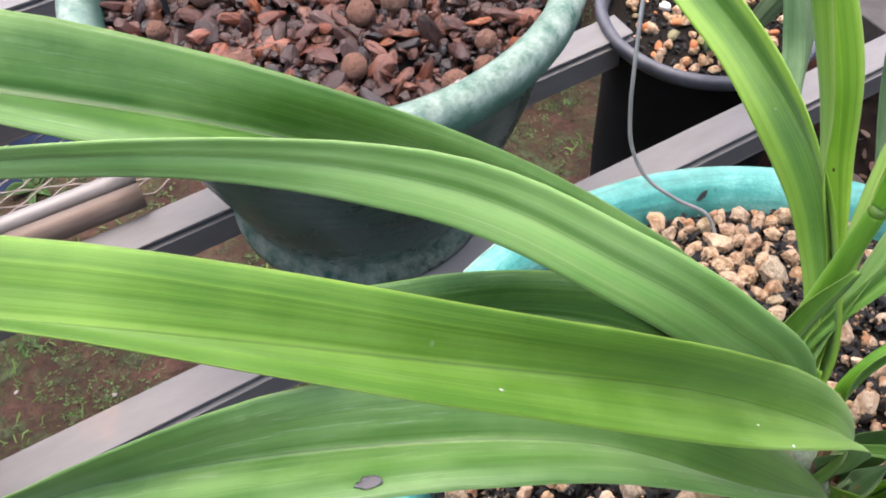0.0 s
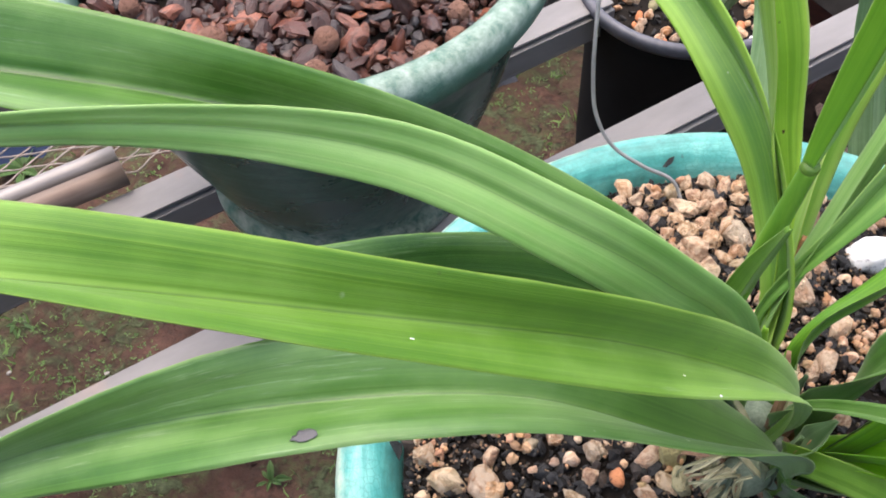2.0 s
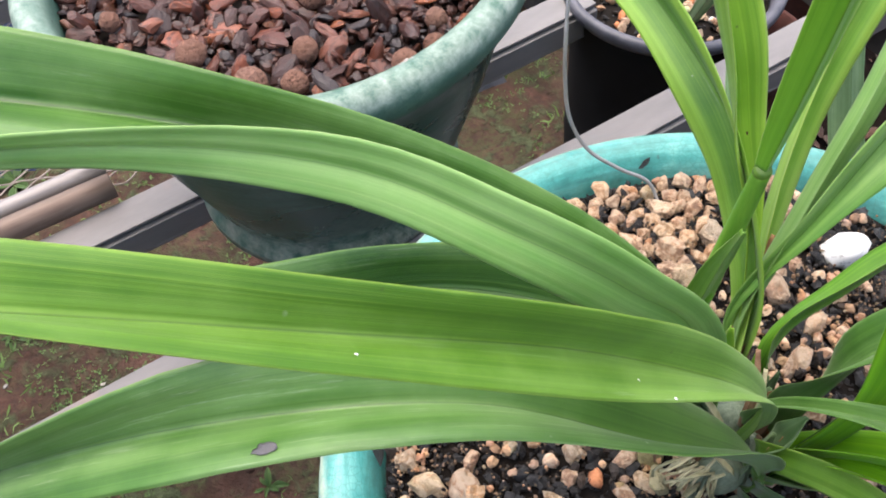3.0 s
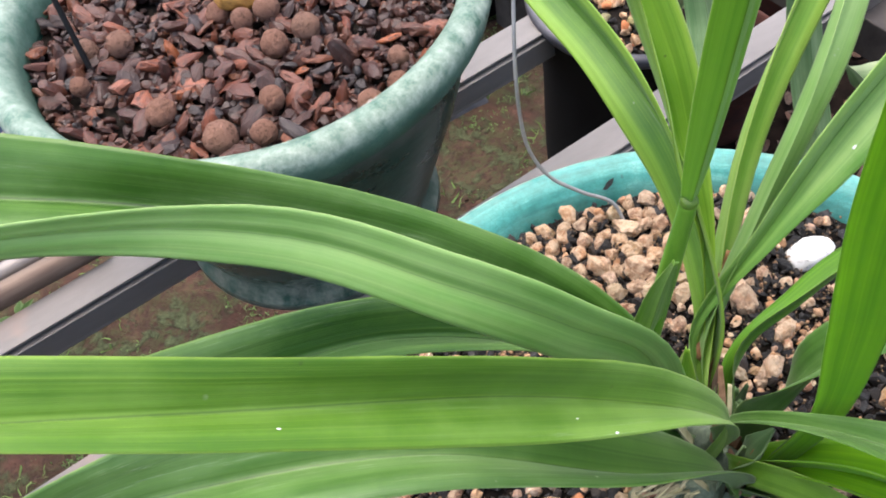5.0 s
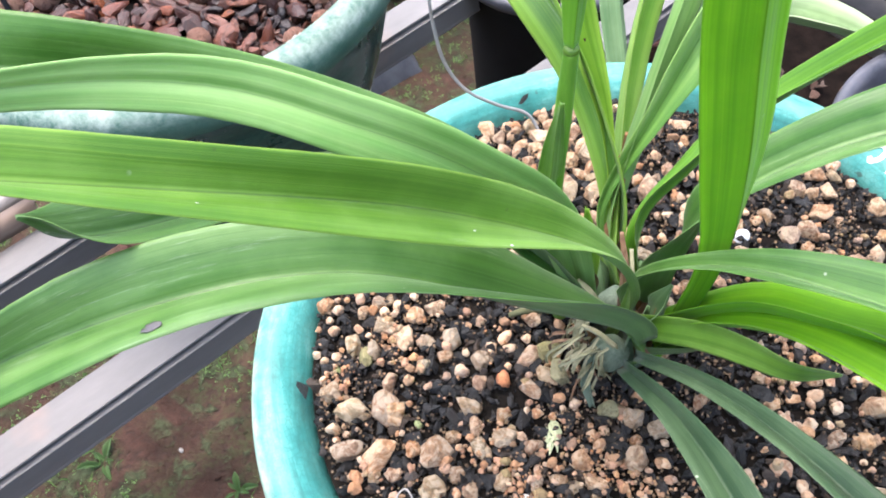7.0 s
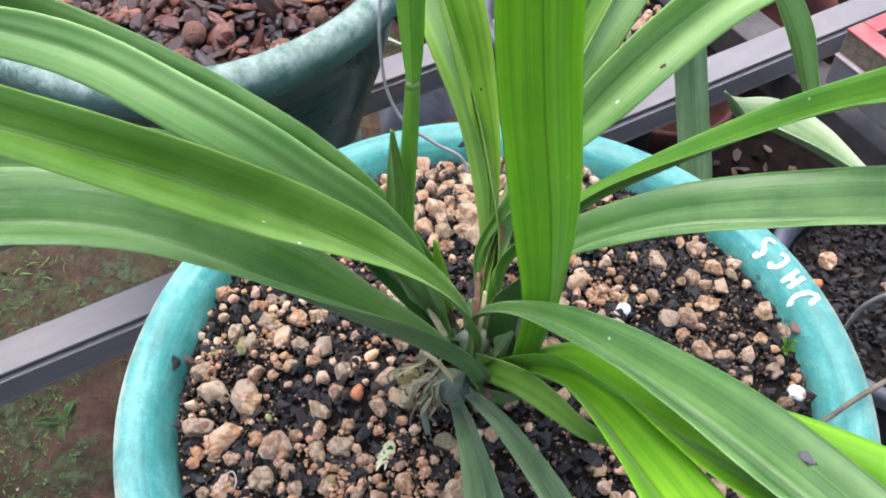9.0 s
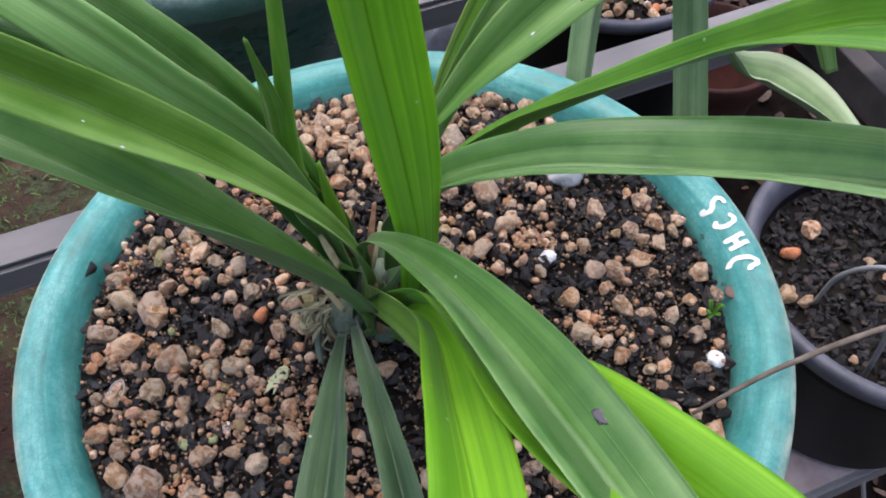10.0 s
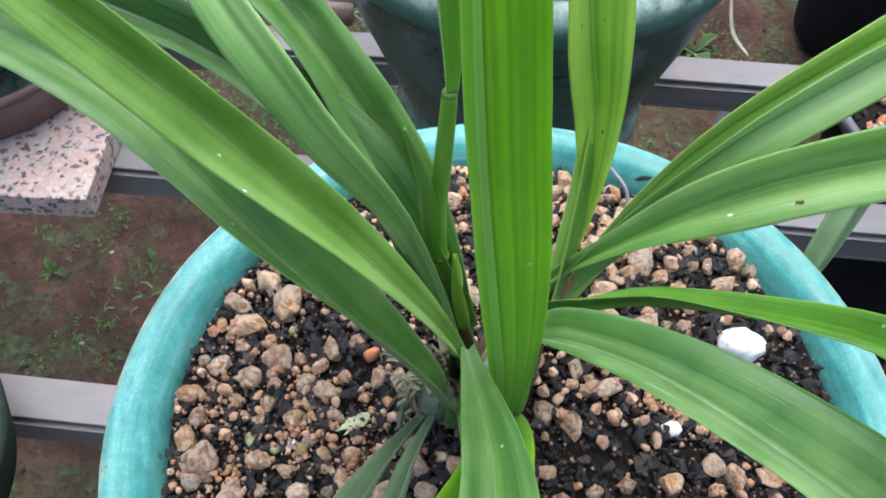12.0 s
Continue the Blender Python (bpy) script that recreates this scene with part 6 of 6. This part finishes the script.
def build_clutter():
    rng = random.Random(8)

    def sheet(name, label, category, cx, cy, cz, sx, sy, mat, up, seed, data_turn=0.0):
        n = 22
        verts = []
        for j in range(n):
            for i in range(n):
                x, y = (i / (n - 1) - 0.5) * sx, (j / (n - 1) - 0.5) * sy
                e = max(abs(i / (n - 1) - 0.5), abs(j / (n - 1) - 0.5)) * 2
                z = up * (1 - e ** 2.2) + 0.25 * up * noise.noise((x * 11 + seed, y * 11, seed)) + 0.08 * up * noise.noise((x * 34, y * 34, seed))
                verts.append((x, y, z))
        faces = [(j * n + i, j * n + i + 1, (j + 1) * n + i + 1, (j + 1) * n + i) for j in range(n - 1) for i in range(n - 1)]
        ob = thing(name, label, category, data=mesh(name, verts, faces, mat))
        ob.matrix_basis = Matrix.Translation((cx, cy, cz)) @ pose(0, 0, 0, 0, 0, data_turn)
        return ob

    sheet("crumpled_bag", "crumpled grey plastic sheet on the earth", "plastic bag", -0.36, 0.918, GROUND - 0.005, 0.14, 0.12, GREY_SHEET, 0.08, 3, 30)
    sheet("blue_tarp", "dark blue crumpled tarpaulin heap on the earth", "tarpaulin", -1.32, 0.80, GROUND - 0.01, 0.55, 0.7, BLUE_SHEET, 0.24, 6, 20)
    strap = thing("plant_tie", "pale limp plant tie hanging over a rail", "plant tie", data=blade("plant_tie", [(-0.385, 0.69, -0.2485), (-0.36, 0.672, -0.247), (-0.327, 0.648, -0.285), (-0.29, 0.615, -0.305), (-0.253, 0.595, -0.302)], [0, 0, 20, 30, 40], [0.003, 0.003, 0.0035, 0.0035, 0.002], PALE_STRAP, (1, 0, 0.3), 0.1, along=30, pleat=0.0))
    tape = thing("pink_tape", "short piece of pink tape on the earth", "tape", data=blade("pink_tape", [(-0.995, 0.155, GROUND + 0.012), (-0.970, 0.168, GROUND + 0.022), (-0.945, 0.180, GROUND + 0.014)], [0, 20, 10], [0.010, 0.011, 0.010], PINK_TAPE, (0, 0, 1), 0.1, along=14, pleat=0.0, point=False))
    # added sheet over the earth that darkens the ground below the rails
    dark_sheet = thing("dark_ground_sheet", "near-black sheet added on the earth for under-bench shade", "weed mat")
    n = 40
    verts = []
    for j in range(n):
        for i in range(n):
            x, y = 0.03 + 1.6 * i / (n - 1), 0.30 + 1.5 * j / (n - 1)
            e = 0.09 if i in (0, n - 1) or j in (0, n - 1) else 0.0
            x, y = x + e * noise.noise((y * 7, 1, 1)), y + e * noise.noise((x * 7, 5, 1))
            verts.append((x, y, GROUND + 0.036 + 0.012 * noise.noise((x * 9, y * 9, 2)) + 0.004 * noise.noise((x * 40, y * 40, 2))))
    sheet_mesh = mesh("cover", verts, [(j * n + i, j * n + i + 1, (j + 1) * n + i + 1, (j + 1) * n + i) for j in range(n - 1) for i in range(n - 1)], SHADE_SHEET)
    part("cover", sheet_mesh, dark_sheet)
    flakes = [arrays(lump(s, 0.6, (1.4, 0.7, 0.12), 1, 3)) for s in range(220, 226)]
    fallen = []
    for _ in range(1300):
        x, y = rng.uniform(0.05, 1.1), rng.uniform(0.33, 1.5)
        if noise.noise((x * 6, y * 6, 12)) > -0.15:
            fallen.append((x, y, GROUND + 0.046 + 0.012 * noise.noise((x * 9, y * 9, 2)), rng.uniform(0.003, 0.013), tilt(rng, 0.35)))
    tagged(part("fallen_leaves", scatter("fallen_leaves", flakes, fallen, FALLEN), dark_sheet), "dry brown leaf litter and dirt", kind="stuff")
    clay = lathe("clay_pot", [(0.0005, 0.004), (0.062, 0.0), (0.066, 0.004), (0.084, 0.11), (0.086, 0.118), (0.094, 0.12), (0.096, 0.15), (0.094, 0.153), (0.088, 0.152), (0.084, 0.12), (0.060, 0.03), (0.0005, 0.03)], RED_CLAY, 64, 0.006)
    for x, y in ((0.06, 0.86), (0.20, 1.12)):
        thing("clay_pot", "empty red clay pot standing under the bench", "flower pot", (x, y, GROUND + 0.03), group="clay pots", data=clay)
    shapes = [finish("litter", lump(s, 0.4, (1, 0.7, 0.4), 2, 4), LITTER) for s in (201, 202)]
    for x, y, r in ((-0.556, 0.330, 0.009), (-0.775, -0.02, 0.004), (-0.62, 0.10, 0.004), (-0.70, 0.26, 0.004), (-0.52, 0.22, 0.004), (-0.9, 0.1, 0.005), (-0.66, -0.12, 0.004), (-0.83, 0.23, 0.004)):
        ob = thing("ground_pebble", "small pale stone lying on the earth", "stone", (x, y, GROUND + ground_height(x, y) + r * 0.3), group="pale stones on the earth", data=rng.choice(shapes))
        ob.scale, ob.rotation_euler = (r, r, r), (0, 0, rng.uniform(0, 6))

    def weed(x, y, size, count, rise):
        ob = thing("weed", "small green weed growing in the bare earth", "weed", (x, y, GROUND + ground_height(x, y) - 0.002), group="weeds")
        a0 = rng.uniform(0, 6.28)
        for k in range(count):
            a = a0 + 2.4 * k + rng.uniform(-0.5, 0.5)
            l = size * rng.uniform(0.45, 1.1)
            d = Vector((math.cos(a), math.sin(a), 0))
            side = Vector((-d.y, d.x, 0)) * l * rng.uniform(-0.25, 0.25)
            up = rise * rng.uniform(0.5, 1.5)
            low = Vector((rng.uniform(-0.1, 0.1) * size, rng.uniform(-0.1, 0.1) * size, 0))
            sp = [tuple(low), tuple(low + d * l * 0.5 + side * 0.4 + Vector((0, 0, up * l * 0.6))), tuple(low + d * l + side + Vector((0, 0, up * l * 0.45)))]
            w = rng.uniform(0.13, 0.24)
            part("leaf", blade("leaf", sp, [rng.uniform(-20, 20)] * 3, [l * 0.05, l * w, 0.001], LEAF_WEED, along=9, pleat=0.0, seed=k), ob)

    for x, y, s, c in ((-0.47, -0.10, 0.06, 5), (-0.435, 0.172, 0.03, 6), (-0.80, -0.10, 0.03, 5), (-0.72, 0.02, 0.025, 5), (-0.62, 0.20, 0.028, 6), (-0.92, 0.42, 0.05, 6), (-1.0, 0.56, 0.05, 6), (-0.12, 0.86, 0.05, 7),
                       (-0.86, 0.30, 0.03, 6), (-0.60, -0.33, 0.035, 6), (-0.74, -0.22, 0.03, 5), (-0.93, 0.0, 0.03, 5), (-0.53, 0.95, 0.06, 6), (-0.60, 0.88, 0.04, 5)):
        weed(x, y, s, c, rng.uniform(0.3, 0.8))
    # moss and seedlings, too many and too small to count
    leaflet = arrays_of_leaf()
    spots = []
    while len(spots) < 15000:
        x, y = rng.uniform(-1.6, 0.5), rng.uniform(-0.9, 1.5)
        if noise.noise((x * 5.2, y * 5.2, 3)) + 0.5 * noise.noise((x * 17, y * 17, 8)) > 0.12:
            spots.append((x, y, GROUND + ground_height(x, y) + 0.001, rng.uniform(0.002, 0.0065), Euler((rng.gauss(0, 0.5), rng.gauss(0, 0.5), rng.uniform(0, 6.28)))))
    tagged(new("seedlings", scatter("seedlings", leaflet, spots, LEAF_WEED, True)), "low green seedlings and moss on bare earth", "weeds", kind="stuff")
    blades = []
    while len(blades) < 2200:
        x, y = rng.uniform(-1.3, 0.1), rng.uniform(-0.8, 1.2)
        if noise.noise((x * 6.5 + 4, y * 6.5, 9)) + 0.4 * noise.noise((x * 21, y * 21, 2)) > 0.2:
            blades.append((x, y, GROUND + ground_height(x, y) - 0.001, rng.uniform(0.010, 0.030), Euler((rng.gauss(0, 0.5), rng.gauss(0, 0.5), rng.uniform(0, 6.28)))))
    tuft = (np.array([(-0.05, 0, 0), (0.05, 0, 0), (0.13, 0.06, 0.55), (0.05, 0.05, 0.57), (0.32, 0.16, 0.86)]), [(0, 1, 2, 3), (3, 2, 4)])
    curl = (np.array([(-0.07, 0, 0), (0.07, 0, 0), (0.0, 0.25, 0.4), (-0.10, 0.25, 0.42), (-0.22, 0.62, 0.5)]), [(0, 1, 2, 3), (3, 2, 4)])
    tagged(new("grass", scatter("grass", [tuft, curl], blades, GRASS, True)), "short thin grass sprouting from the earth", "grass", kind="stuff")
    clods = [arrays(lump(s, 0.45, (1, 0.8, 0.35), 1, 3)) for s in range(210, 216)]
    bits = []
    for _ in range(5200):
        x, y = rng.uniform(-1.6, 0.6), rng.uniform(-0.9, 1.6)
        bits.append((x, y, GROUND + ground_height(x, y) - 0.001, min(0.009, 0.0015 + rng.expovariate(1 / 0.0018)), tilt(rng, 1)))
    tagged(new("clods", scatter("clods", clods, bits, EARTH, True)), "crumbs and clods of red-brown earth", "soil", kind="stuff")


def arrays_of_leaf():
    v = np.array([(0, 0, 0), (0.5, 0.28, 0.25), (1, 0, 0.3), (0.5, -0.28, 0.25), (0, 0.0, 0.02), (-0.45, 0.3, 0.2), (-0.9, 0.05, 0.25), (-0.5, -0.25, 0.22), (0.1, 0.5, 0.2), (0.0, 0.95, 0.28), (-0.2, 0.5, 0.2)])
    f = [(0, 1, 2, 3), (4, 5, 6, 7), (0, 8, 9, 10)]
    return [(v, f), (v * np.array((0.8, 1.1, 1.3)), f)]


build_clutter()


def build_sprouts():
    """A tiny tuft of moss among the pebbles and a pale curled root tip."""
    rng = random.Random(14)
    tuft = thing("moss_tuft", "tiny bright green moss tuft among the pebbles", "moss", (0.118, 0.076, -0.006))
    for k in range(9):
        a, l = rng.uniform(0, 6.283), rng.uniform(0.003, 0.006)
        tip = (l * math.cos(a), l * math.sin(a), rng.uniform(0.003, 0.007))
        part("leaf", blade("leaf", [(0, 0, 0), (tip[0] * 0.5, tip[1] * 0.5, tip[2] * 0.7), tip], [0, 0, 0], [0.0005, 0.0009, 0.0003], LEAF_FRESH, along=6, seed=k), tuft)
    thing("root_tip", "pale curled root tip on the pebbles", "root", (-0.105, -0.061, 0.0), data=tube("root_tip", [(-0.003, -0.004, 0.001), (-0.003, 0.001, 0.003), (0.0, 0.004, 0.004), (0.003, 0.001, 0.003), (0.003, -0.002, 0.002)], 0.0004, LITTER, 20, 8))


build_sprouts()
